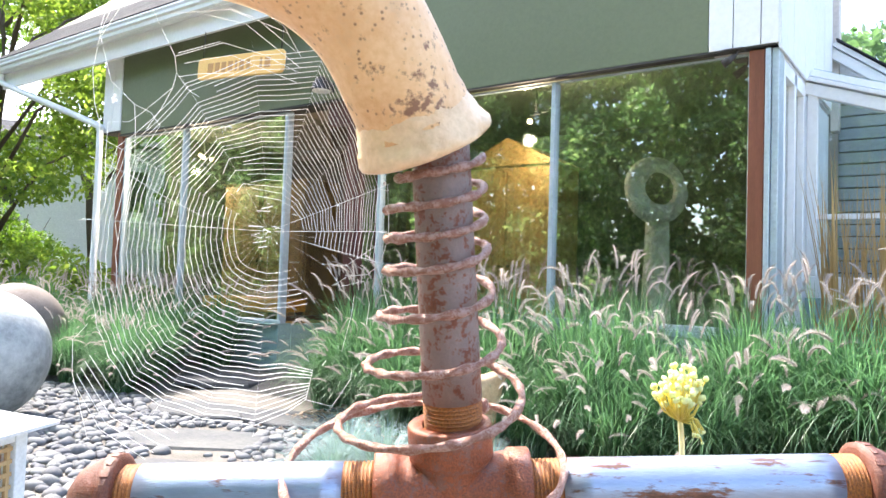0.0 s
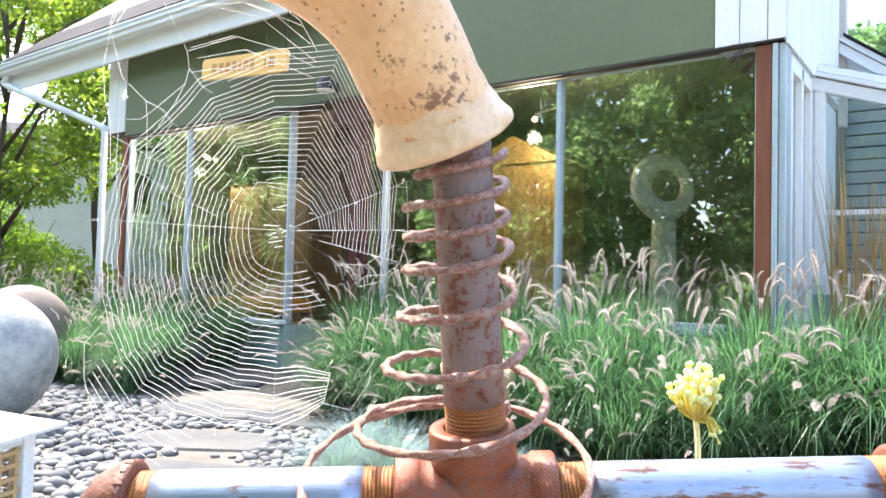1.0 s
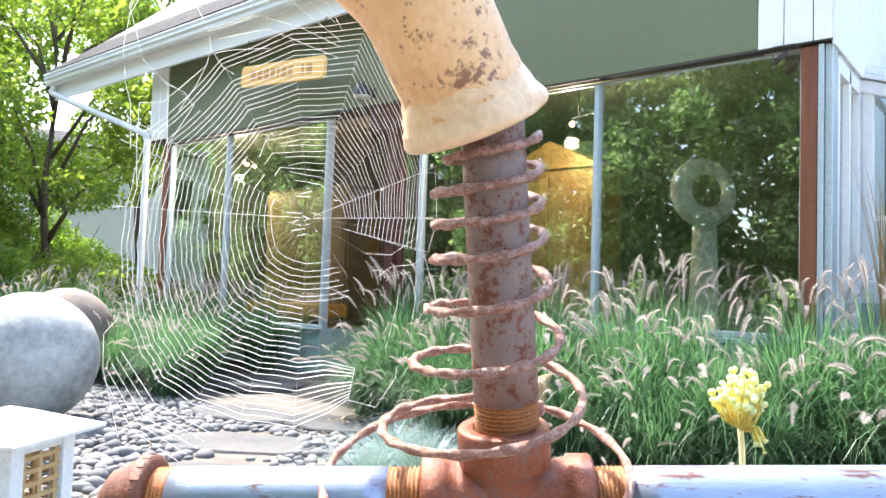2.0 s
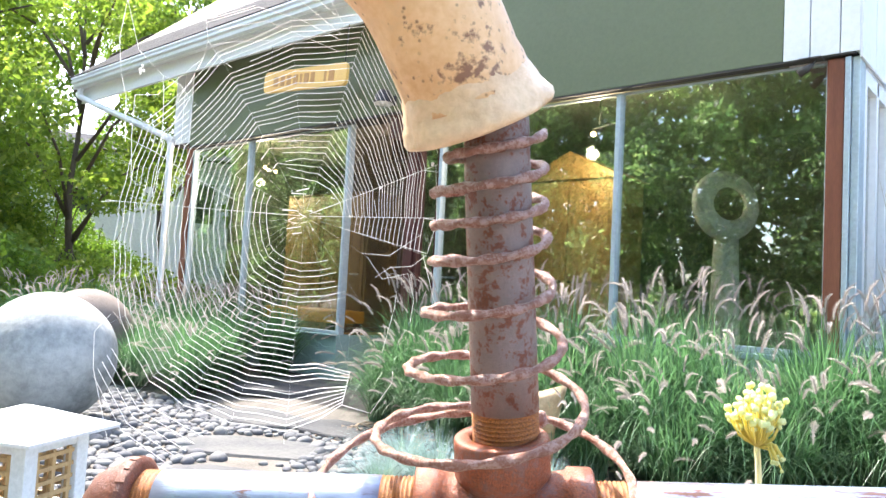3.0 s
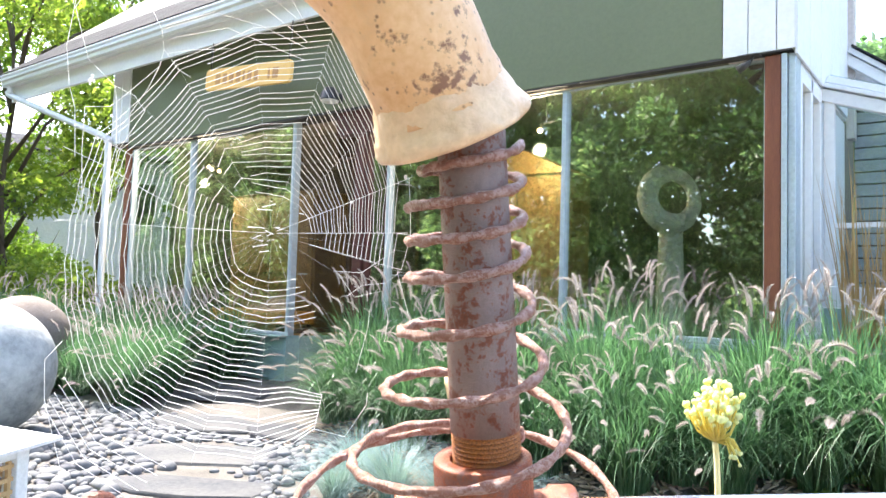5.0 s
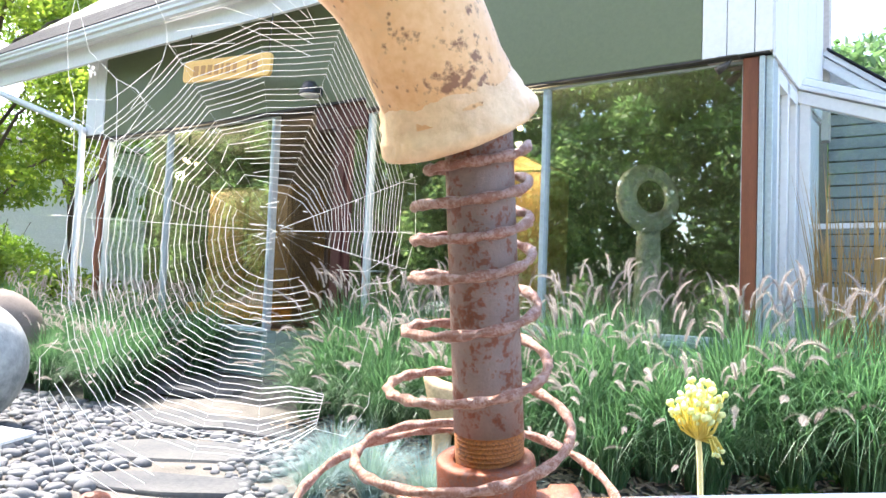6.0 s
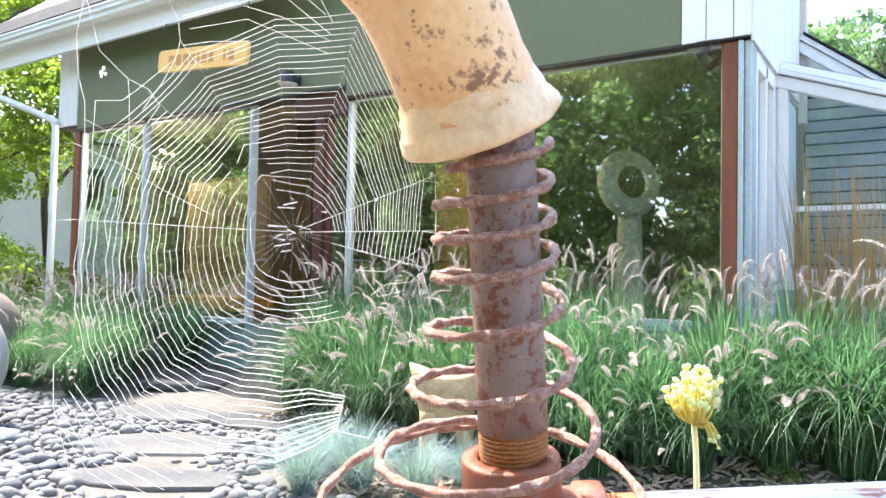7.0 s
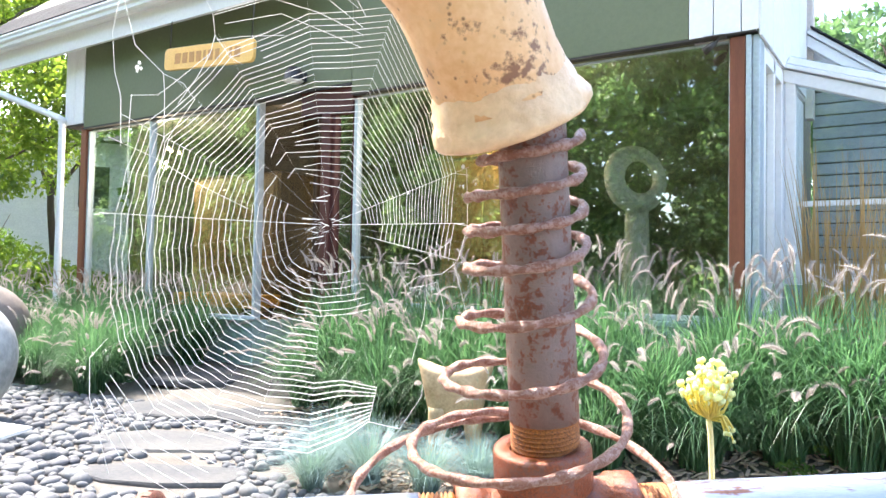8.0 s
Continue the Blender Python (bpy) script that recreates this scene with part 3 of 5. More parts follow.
def build_flat_roof():
    """Low roof over the right-hand wing, with a thin metal edge."""
    house_part("roof", boxed(-3.60, -0.84, FY - 0.05, 5.80, 3.06, 3.16, bevel=0.01), M_SHINGLE, "flat grey roof with a thin edge")
    house_part("roof", boxed(-3.60, -1.02, 5.805, 7.05, 3.06, 3.16, bevel=0.01), M_SHINGLE, "flat grey roof with a thin edge")


build_front()
build_flat_roof()
build_gutter()
build_side()
build_room()


# ---- things indoors ----
def cupboard(x, y, w, d, h, label, gable=True):
    c = thing("cupboard", pose(x, y, 0.10), label, "cupboard")
    part("body", boxed(-w / 2, w / 2, 0, d, 0, h - 0.12, bevel=0.006), M_HONEY, c, "", False)
    part("cornice", boxed(-w / 2 - 0.03, w / 2 + 0.03, -0.03, d, h - 0.1195, h - 0.117 + 0.0, m=None), M_HONEY, c, "", False)
    bm = bmesh.new()
    vs = [bm.verts.new(v) for v in ((-w / 2 - 0.04, -0.03, h - 0.115), (w / 2 + 0.04, -0.03, h - 0.115), (0, -0.03, h + 0.10))]
    f = bm.faces.new(vs)
    r = bmesh.ops.extrude_face_region(bm, geom=[f])
    bmesh.ops.translate(bm, vec=(0, d + 0.06, 0), verts=[v for v in r["geom"] if isinstance(v, bmesh.types.BMVert)])
    if gable:
        part("pediment", bm, M_HONEY, c, "", False)
    else:
        bm.free()
    for s in (-1, 1):
        dr = part("door", boxed(min(s * 0.008, s * (w / 2 - 0.02)), max(s * 0.008, s * (w / 2 - 0.02)), -0.022, -0.002, 0.08, h - 0.16, bevel=0.005), M_HONEY, c, "", False)
        xa, xb = sorted((s * 0.05, s * (w / 2 - 0.06)))
        for z0, z1 in ((0.14, h * 0.45), (h * 0.5, h - 0.22)):
            part("door_panel", boxed(xa, xb, -0.031, -0.0225, z0, z1, bevel=0.004), M_HONEY, dr, "", False)
        bm = bmesh.new()
        sweep(bm, [(s * 0.04, -0.022, h * 0.5), (s * 0.04, -0.04, h * 0.5), (s * 0.04, -0.046, h * 0.5)], [0.006, 0.012, 0.008], 10)
        part("knob", bm, M_DARKWOOD, dr)


def bench(x, y, w, label):
    b = thing("bench", pose(x, y, 0.10 + 0.0), label, "bench")
    part("seat", boxed(-w / 2, w / 2, -0.18, 0.18, 0.46, 0.57, bevel=0.01), M_ORANGE, b, "", False)
    for sx in (-1, 1):
        for sy in (-1, 1):
            part("leg", boxed(sx * (w / 2 - 0.06) - 0.025, sx * (w / 2 - 0.06) + 0.025, sy * 0.15 - 0.025, sy * 0.15 + 0.025, 0, 0.457, bevel=0.004), M_DARKWOOD, b, "", False)


def pendant(x, y, z, offs, watts):
    p = thing("pendant_lamp", pose(x, y, z), "small lit pendant lamp with warm bulbs", "lamp")
    bm = bmesh.new()
    sweep(bm, [(0, 0, 0.06), (0, 0, 2.42 - z)], 0.006, 6)
    part("cord", bm, M_DARKGAP, p)
    for dx, dz in offs:
        bm = bmesh.new()
        bmesh.ops.create_icosphere(bm, subdivisions=2, radius=0.021, matrix=Matrix.Translation((dx, 0, dz)))
        part("bulb", bm, M_BULB, p, "glowing warm bulb")
    bm = bmesh.new()
    sweep(bm, [(dx_ * 1.0, 0, dz_ + 0.04) for dx_, dz_ in offs], 0.008, 6)
    part("arm", bm, M_DARKGAP, p)
    lamp = new("bulb_light", bpy.data.lights.new("bulb_light", "POINT"))
    lamp.data.energy, lamp.data.color, lamp.data.shadow_soft_size = watts, (1.0, 0.82, 0.58), 0.05
    lamp.location = (x, y - 0.10, z - 0.16)


def ring_sculpture(x, y):
    s = thing("ring_sculpture", pose(x, y, 0.10), "pale carved stone ring on a tapered pedestal indoors", "sculpture")
    bm = bmesh.new()
    sweep(bm, smooth_line([(0, 0, 0), (0, 0, 0.2), (0, 0, 0.7), (0, 0, 1.22)], 5), [0.115 - 0.04 * i / 15 for i in range(16)], 18, True,
          lambda i, q: 1 + 0.06 * math.sin(2 * q + i * 0.3))
    part("pedestal", bm, M_STONE_IN, s)
    bm = bmesh.new()
    pts = [(0.158 * math.cos(q), 0.05 * math.sin(q), 0.172 * math.sin(q)) for q in np.linspace(0, 2 * math.pi, 40)]
    sweep(bm, pts, [0.060 + 0.018 * math.sin(q + 3.6) for q in np.linspace(0, 2 * math.pi, 40)], 14, False, lambda i, q: 1 + 0.14 * math.cos(q * 2 + i * 0.16))
    part("ring", bm, M_STONE_IN, s, "", True, pose(0, 0, 1.42, 0, 20, 40))


cupboard(-5.83, 4.95, 1.25, 0.45, 1.82, "honey pine cupboard with panelled doors, shut", False)
cupboard(-3.02, 4.98, 0.82, 0.4, 1.80, "tall honey pine cupboard with a gabled top")
bench(-5.30, 4.42, 0.98, "low orange painted bench by the window")
bench(-2.85, 4.42, 0.75, "small orange painted stool bench by the window")
pendant(-6.72, 4.85, 2.10, ((-0.06, 0.03), (0.0, 0.0), (0.13, -0.03)), 13)
pendant(-2.66, 4.75, 2.06, ((-0.05, 0.0), (0.16, 0.03)), 6)
ring_sculpture(-1.76, 4.80)


# ---- sign under the eave ----
def build_sign():
    s = thing("hanging_sign", pose(-4.97, 3.9, 2.587, 0, 4.2, 0), "orange painted board sign hanging from the eave", "sign")
    # a board with rounded corners
    bm = bmesh.new()
    ring = [(sx * (0.545 - 0.04) + 0.04 * math.cos(q), sz * (0.092 - 0.04) + 0.04 * math.sin(q)) for sx, sz, q0 in ((1, 1, 0), (-1, 1, 90), (-1, -1, 180), (1, -1, 270))
            for q in [math.radians(q0 + k * 18) for k in range(6)]]
    rows = [[bm.verts.new((u * w, y, v_ * (1 - (1 - w) * 5))) for u, v_ in ring] for y, w in ((-0.016, 0.993), (-0.011, 1.0), (0.011, 1.0), (0.016, 0.993))]
    for a_, b_ in zip(rows, rows[1:]):
        for k in range(len(ring)):
            bm.faces.new((a_[k], a_[(k + 1) % len(ring)], b_[(k + 1) % len(ring)], b_[k]))
    bm.faces.new(rows[0])
    bm.faces.new(rows[-1][::-1])
    part("board", bm, M_SIGN, s, "", False)
    x = -0.40
    for w in (0.07, 0.06, 0.06, 0.06, 0.03, 0.06, 0.05, None, 0.03, 0.07):
        if w is None:
            x += 0.09
            continue
        part("letter_bar", boxed(x, x + w, -0.0195, -0.0165, -0.045, 0.04), M_SIGNBAR, s, "", False)
        x += w + 0.028
    for q in (-0.5, 0.5):
        bm = bmesh.new()
        sweep(bm, [(q, 0, 0.088), (q, 0, 0.36 + q * 0.075)], 0.005, 6)
        part("hanger", bm, M_DARKGAP, s)


build_sign()


# ---- lamps on the front ----
def floodlight(x, z):
    """A black lamp on a short arm, turned down at the door."""
    o = thing("floodlight", pose(x, FY - 0.02, z) @ Matrix.Scale(0.82, 4), "black floodlight on the green panel above the entrance", "lamp")
    part("bracket", boxed(-0.04, 0.04, -0.02, 0.0, -0.04, 0.05, bevel=0.004), M_LAMPBLACK, o, "", False)
    bm = sweep(bmesh.new(), [(0, -0.02, 0.0), (0, -0.06, 0.03), (0, -0.10, 0.03)], 0.012, 10)
    part("arm", bm, M_LAMPBLACK, o)
    head = lathe_down(0.0, -0.13, [(0.085, 0.018), (0.075, 0.05), (0.03, 0.082), (-0.04, 0.098), (-0.046, 0.10), (-0.046, 0.09)])
    part("housing", head, M_LAMPBLACK, o)
    part("lens", lathe_down(0.0, -0.13, [(-0.042, 0.090), (-0.056, 0.082), (-0.064, 0.045), (-0.066, 0.004)]), M_LANTERN, o, "white glass lens")


def lathe_down(x, y, prof, seg=28):
    bm = bmesh.new()
    rings = [[bm.verts.new((x + r * math.cos(2 * math.pi * k / seg), y + r * math.sin(2 * math.pi * k / seg), z)) for k in range(seg)] for z, r in prof]
    for a_, b_ in zip(rings, rings[1:]):
        for k in range(seg):
            bm.faces.new((a_[k], a_[(k + 1) % seg], b_[(k + 1) % seg], b_[k]))
    bm.faces.new(rings[0])
    bm.faces.new(rings[-1])
    return bm


def spotlight(x, z):
    o = thing("spotlight", pose(x, FY - 0.06, z) @ Matrix.Scale(0.75, 4), "small dark spotlight under the eave beside the post", "lamp")
    part("base", boxed(-0.10, 0.04, -0.03, 0.07, -0.012, 0.0, bevel=0.003), M_DARKGAP, o, "", False)
    bm = sweep(bmesh.new(), [(0.0, 0, -0.01), (-0.012, 0, -0.04), (-0.03, 0, -0.055)], 0.008, 8)
    part("stem", bm, M_DARKGAP, o)
    bm = sweep(bmesh.new(), [(-0.02, 0, -0.045), (-0.05, -0.01, -0.07), (-0.10, -0.02, -0.105)], [0.014, 0.024, 0.030], 14)
    part("shade", bm, M_DARKGAP, o, "dark metal lamp shade")


floodlight(-4.11, 2.33)
spotlight(-1.075, 2.147)

# ---- pipe sculpture ----
EYE = Vector((-0.039, 0.077, 0.871))
ARM = Matrix.Translation(EYE) @ Matrix.Scale(1.0336, 4) @ Matrix.Translation(-EYE) @ pose(-0.3254, 0.4679, 0, 0, 0, 36.3)      # local x right, y away, z up
stand = thing("pipe_sculpture", ARM, "rusty pipe sculpture with a coil spring and cream elbow", "sculpture")


LEAN = 0.13


def lean(u, v, z):
    """The upright leans forward from the tee; sizes shrink a little with the nearer distance."""
    d = -(z - 0.76) * LEAN
    k = 1 + d / 0.464
    return Vector((u * k, v * k + d, 0.871 + (z - 0.871) * k)), k


def axis_z(u):
    return 0.7355 + 0.0471 * u


def lathe(bm, origin, axis, prof, seg=48, shape=None, cap=False):
    """Turn prof, rows of (distance along the axis, radius), round a fixed axis."""
    o, d_ = Vector(origin), Vector(axis).normalized()
    n_ = d_.orthogonal().normalized()
    b_ = d_.cross(n_)
    rings = []
    for i, (s, r) in enumerate(prof):
        rings.append([])
        for k in range(seg):
            q = 2 * math.pi * k / seg
            w = r * (shape(i, q) if shape else 1)
            rings[-1].append(bm.verts.new(o + d_ * s + n_ * (w * math.cos(q)) + b_ * (w * math.sin(q))))
    for a_, c_ in zip(rings, rings[1:]):
        for k in range(seg):
            bm.faces.new((a_[k], a_[(k + 1) % seg], c_[(k + 1) % seg], c_[k]))
    if cap:
        bm.faces.new(rings[0][::-1])
        bm.faces.new(rings[-1])
    return bm


def revolve(bm, axis0, axis1, prof, seg=40, cap=True):
    """A solid of revolution: prof rows of (distance along the axis, radius)."""
    a_, d_ = Vector(axis0), (Vector(axis1) - Vector(axis0)).normalized()
    return lathe(bm, a_, d_, prof, seg, None, cap)


def threads(length, r, pitch=0.0025, depth=0.0021):
    n_ = int(length / pitch)
    rows = []
    for k in range(n_):
        s = k * pitch
        rows += [(s, r - depth), (s + pitch * 0.35, r), (s + pitch * 0.6, r)]
    rows.append((length, r - depth))
    return rows


def build_stand():
    P0, P1 = lean(0.0108, 0, 0.7805)[0], lean(-0.0052, 0, 0.980)[0]
    ax = (P1 - P0).normalized()
    R = 0.0193
    bm = revolve(bmesh.new(), P0 + ax * 0.0145, P1, [(s, R - 0.006 * s) for s in np.linspace(0, 0.181, 8)], 48)
    part("upright_pipe", bm, M_PIPE, stand, "weathered brown steel pipe with rust patches")
    bm = revolve(bmesh.new(), P0 - ax * 0.012, P1, threads(0.0275, R - 0.0002), 48)
    part("upright_thread", bm, M_THREAD, stand, "orange rusted pipe thread")
    # tee: collar, neck and crosspiece in one casting
    bm = bmesh.new()
    d = ax
    base = Vector((0.0118, 0, axis_z(0.0118)))
    hgt = (P0 - base).length
    lathe(bm, base, d, [(0.0, 0.0235), (0.012, 0.0235), (0.018, 0.0238), (0.0215, 0.0262), (0.0235, 0.0272), (hgt - 0.0025, 0.0272), (hgt - 0.0008, 0.0268), (hgt, 0.0258), (hgt - 0.0004, 0.0180), (hgt - 0.004, 0.0174)], 48)
    h = Vector((1, 0, 0.0471)).normalized()
    prof = [(-0.050, 0.0215), (-0.050, 0.0252), (-0.0485, 0.0265), (-0.036, 0.0265), (-0.0345, 0.0245), (-0.028, 0.0235), (0.028, 0.0235), (0.0345, 0.0245), (0.036, 0.0265), (0.0485, 0.0265), (0.050, 0.0252), (0.050, 0.0215)]
    lathe(bm, base, h, prof, 48)
    part("tee_fitting", bm, M_TEE, stand, "rusted cast iron tee fitting")
    for s0, s1, name in ((-0.071, -0.049, "t"), (0.049, 0.071, "t")):
        bm = revolve(bmesh.new(), base + h * s0, base + h * s1, threads(s1 - s0, R - 0.0002), 40)
        part("thread", bm, M_THREAD, stand, "orange rusted pipe thread")
    for s0, s1 in ((-0.201, -0.070), (0.070, 0.246)):
        bm = revolve(bmesh.new(), base + h * s0, base + h * s1, [(s, R) for s in np.linspace(0, s1 - s0, 10)], 48)
        part("crossbar_pipe", bm, M_GALV, stand, "blue-grey galvanised pipe, chipped")
    for s0, s1 in ((-0.220, -0.200), (0.245, 0.268)):
        bm = revolve(bmesh.new(), base + h * s0, base + h * s1, threads(s1 - s0, R - 0.0002), 40)
        part("thread", bm, M_THREAD, stand, "orange rusted pipe thread")
    # end elbows, turned down onto the legs
    for sg, s0 in ((-1, 0.213), (1, 0.262)):
        o = base + h * (sg * s0)
        t = h * sg
        pts = [o, o + t * 0.001, o + t * 0.009, o + t * 0.0095, o + t * 0.010] + \
              [o + t * (0.0105 + 0.004 * math.sin(q)) + Vector((0, 0.006 * (1 - math.cos(q)), -0.02 * (1 - math.cos(q)))) for q in np.linspace(0.2, math.pi / 2, 7)]
        end = pts[-1]
        pts += [end + Vector((0, 0, -0.006)), end + Vector((0, 0, -0.008)), end + Vector((0, 0, -0.026))]
        rad = [0.0222, 0.0262, 0.0262, 0.0245, 0.0232] + [0.0228] * 7 + [0.0225, 0.0256, 0.0256]
        bm = sweep(bmesh.new(), pts, rad, 40)
        fit_ = part("elbow_fitting", bm, M_FITTING, stand, "dark rusted pipe elbow")
        for k, w in enumerate((0.5, 0.9, 0.6, 0.8, 0.4)):
            q = -1.15 + 0.34 * k
            c_ = o + t * 0.0048 + Vector((0, math.sin(q), math.cos(q))) * 0.0262
            part("embossed_bar", boxed(-0.003 * w, 0.003 * w, -0.0022, 0.0022, -0.0005, 0.0005, bevel=0.0003, m=Matrix.Translation(c_) @ Matrix.Rotation(-q, 4, "X")), M_FITTING, fit_, "", False)
        bm = bmesh.new()
        sweep(bm, [end + Vector((0, 0, -0.02)), Vector((end.x, end.y, 0.05))], 0.0193, 24)
        part("leg_pipe", bm, M_PIPE, stand)
        bm = bmesh.new()
        sweep(bm, [(end.x, end.y, 0.0285), (end.x, end.y, 0.040), (end.x, end.y, 0.042), (end.x, end.y, 0.063)], [0.06, 0.06, 0.028, 0.026], 32)
        part("floor_flange", bm, M_FITTING, stand)


def build_coil():
    # half turns: u, z of the wire's outermost points, right and left by turns
    ext = [(0.024, 0.9545), (-0.031, 0.937), (0.0258, 0.9346), (-0.0375, 0.9164), (0.0270, 0.9142), (-0.0368, 0.8973), (0.0292, 0.8940), (-0.0369, 0.8765),
           (0.0335, 0.8663), (-0.0396, 0.8472), (0.0405, 0.8340), (-0.0474, 0.8152), (0.0545, 0.8000), (-0.0640, 0.7765), (0.0825, 0.7580), (-0.0975, 0.7450), (0.055, 0.778)]
    rows = []
    for k in range(len(ext) - 1):
        (u0, z0), (u1, z1) = ext[k], ext[k + 1]
        n_ = 40 if k < 10 else 56
        for s in range(n_):
            t = s / n_
            q = math.pi * (k + t)
            um, half = (u0 + u1) / 2, abs(u1 - u0) / 2
            # radius and centre ease from one half turn to the next
            u = um + (u0 - um) * math.cos(math.pi * t)
            w = -half * math.sin(q) * 0.98
            rows.append(lean(u, w, z0 + (z1 - z0) * t + 0.23 * w)[0])
            if k == len(ext) - 2 and t > 0.74:
                break
    bm = sweep(bmesh.new(), rows, 0.0026, 10, True, lambda i, q: 1 + 0.24 * math.cos(2 * q + i * 0.8) + 0.22 * noise.noise(Vector((i * 0.33, math.cos(q) * 1.2, math.sin(q) * 1.2))))
    coil = part("coil_spring", bm, M_COIL, stand, "rusted twisted wire coil spring, flaring downwards")
    bm = bmesh.new()
    bmesh.ops.create_icosphere(bm, subdivisions=3, radius=0.0056)
    for v in bm.verts:
        v.co *= 1 + 0.25 * noise.noise(v.co * 260)
    part("wire_end", bm, M_COIL, coil, "welded lump at the end of the wire", True, Matrix.Translation(rows[-1]))


def build_elbow():
    # centre line and radius; the tube leans forward as it rises, then arches over
    def up_(u, v, z, r):
        p, k = lean(u, v, z)
        return (*p, r * k)
    ctrl = [(-0.0275, -0.0125, 0.9900, 0.0376), (-0.0400, -0.0235, 1.0150, 0.0378), (-0.0570, -0.0345, 1.0405, 0.0382), (-0.0815, -0.043, 1.0610, 0.0388), (-0.111, -0.050, 1.0760, 0.0396),
            (-0.146, -0.055, 1.0840, 0.040), (-0.186, -0.058, 1.0875, 0.0405), (-0.222, -0.060, 1.0875, 0.0405)]
    c = smooth_line([up_(u, v * 0.72 + 0.004, z, r) for u, v, z, r in ctrl], 8)
    rim, up = lean(-0.0154, 0.004, 0.9643)[0], Vector((-0.36, -0.40, 0.84)).normalized()
    lower = [rim + up * s for s in (0.0115, 0.0165, 0.022)]
    pts = [*lower, *[Vector(r[:3]) for r in c]]
    rad = [0.0387, 0.0367, 0.0360, *[r[3] for r in c]]
    bm = sweep(bmesh.new(), pts, rad, 56, True, lambda i, q: 1 + 0.012 * noise.noise(Vector((i * 0.12, math.cos(q) * 1.5, math.sin(q) * 1.5))))
    part("elbow_body", bm, M_CREAM, stand, "cream enamel elbow with brown stains")
    prof = [(0.0290, 0.0345), (0.0240, 0.0372), (0.0195, 0.0386), (0.0155, 0.0398), (0.0125, 0.0410), (0.0095, 0.0414), (0.0072, 0.0424), (0.005, 0.0444), (0.002, 0.0460), (-0.0015, 0.0462), (-0.0035, 0.0448), (-0.003, 0.0415), (0.001, 0.039), (0.010, 0.036), (0.03, 0.034)]
    bm = lathe(bmesh.new(), rim, up, [(a_ * 0.956, r * 0.956) for a_, r in prof], 64,
               lambda i, q: 1 + (0.02 if i < 2 else 0.055) * noise.noise(Vector((math.cos(q) * 1.8, math.sin(q) * 1.8, i * 0.45))) + 0.018 * noise.noise(Vector((math.cos(q) * 5, math.sin(q) * 5, i * 0.8))))
    part("elbow_rim", bm, M_LIP, stand, "thick rolled cream rim, chipped")


build_stand()
build_coil()
build_elbow()


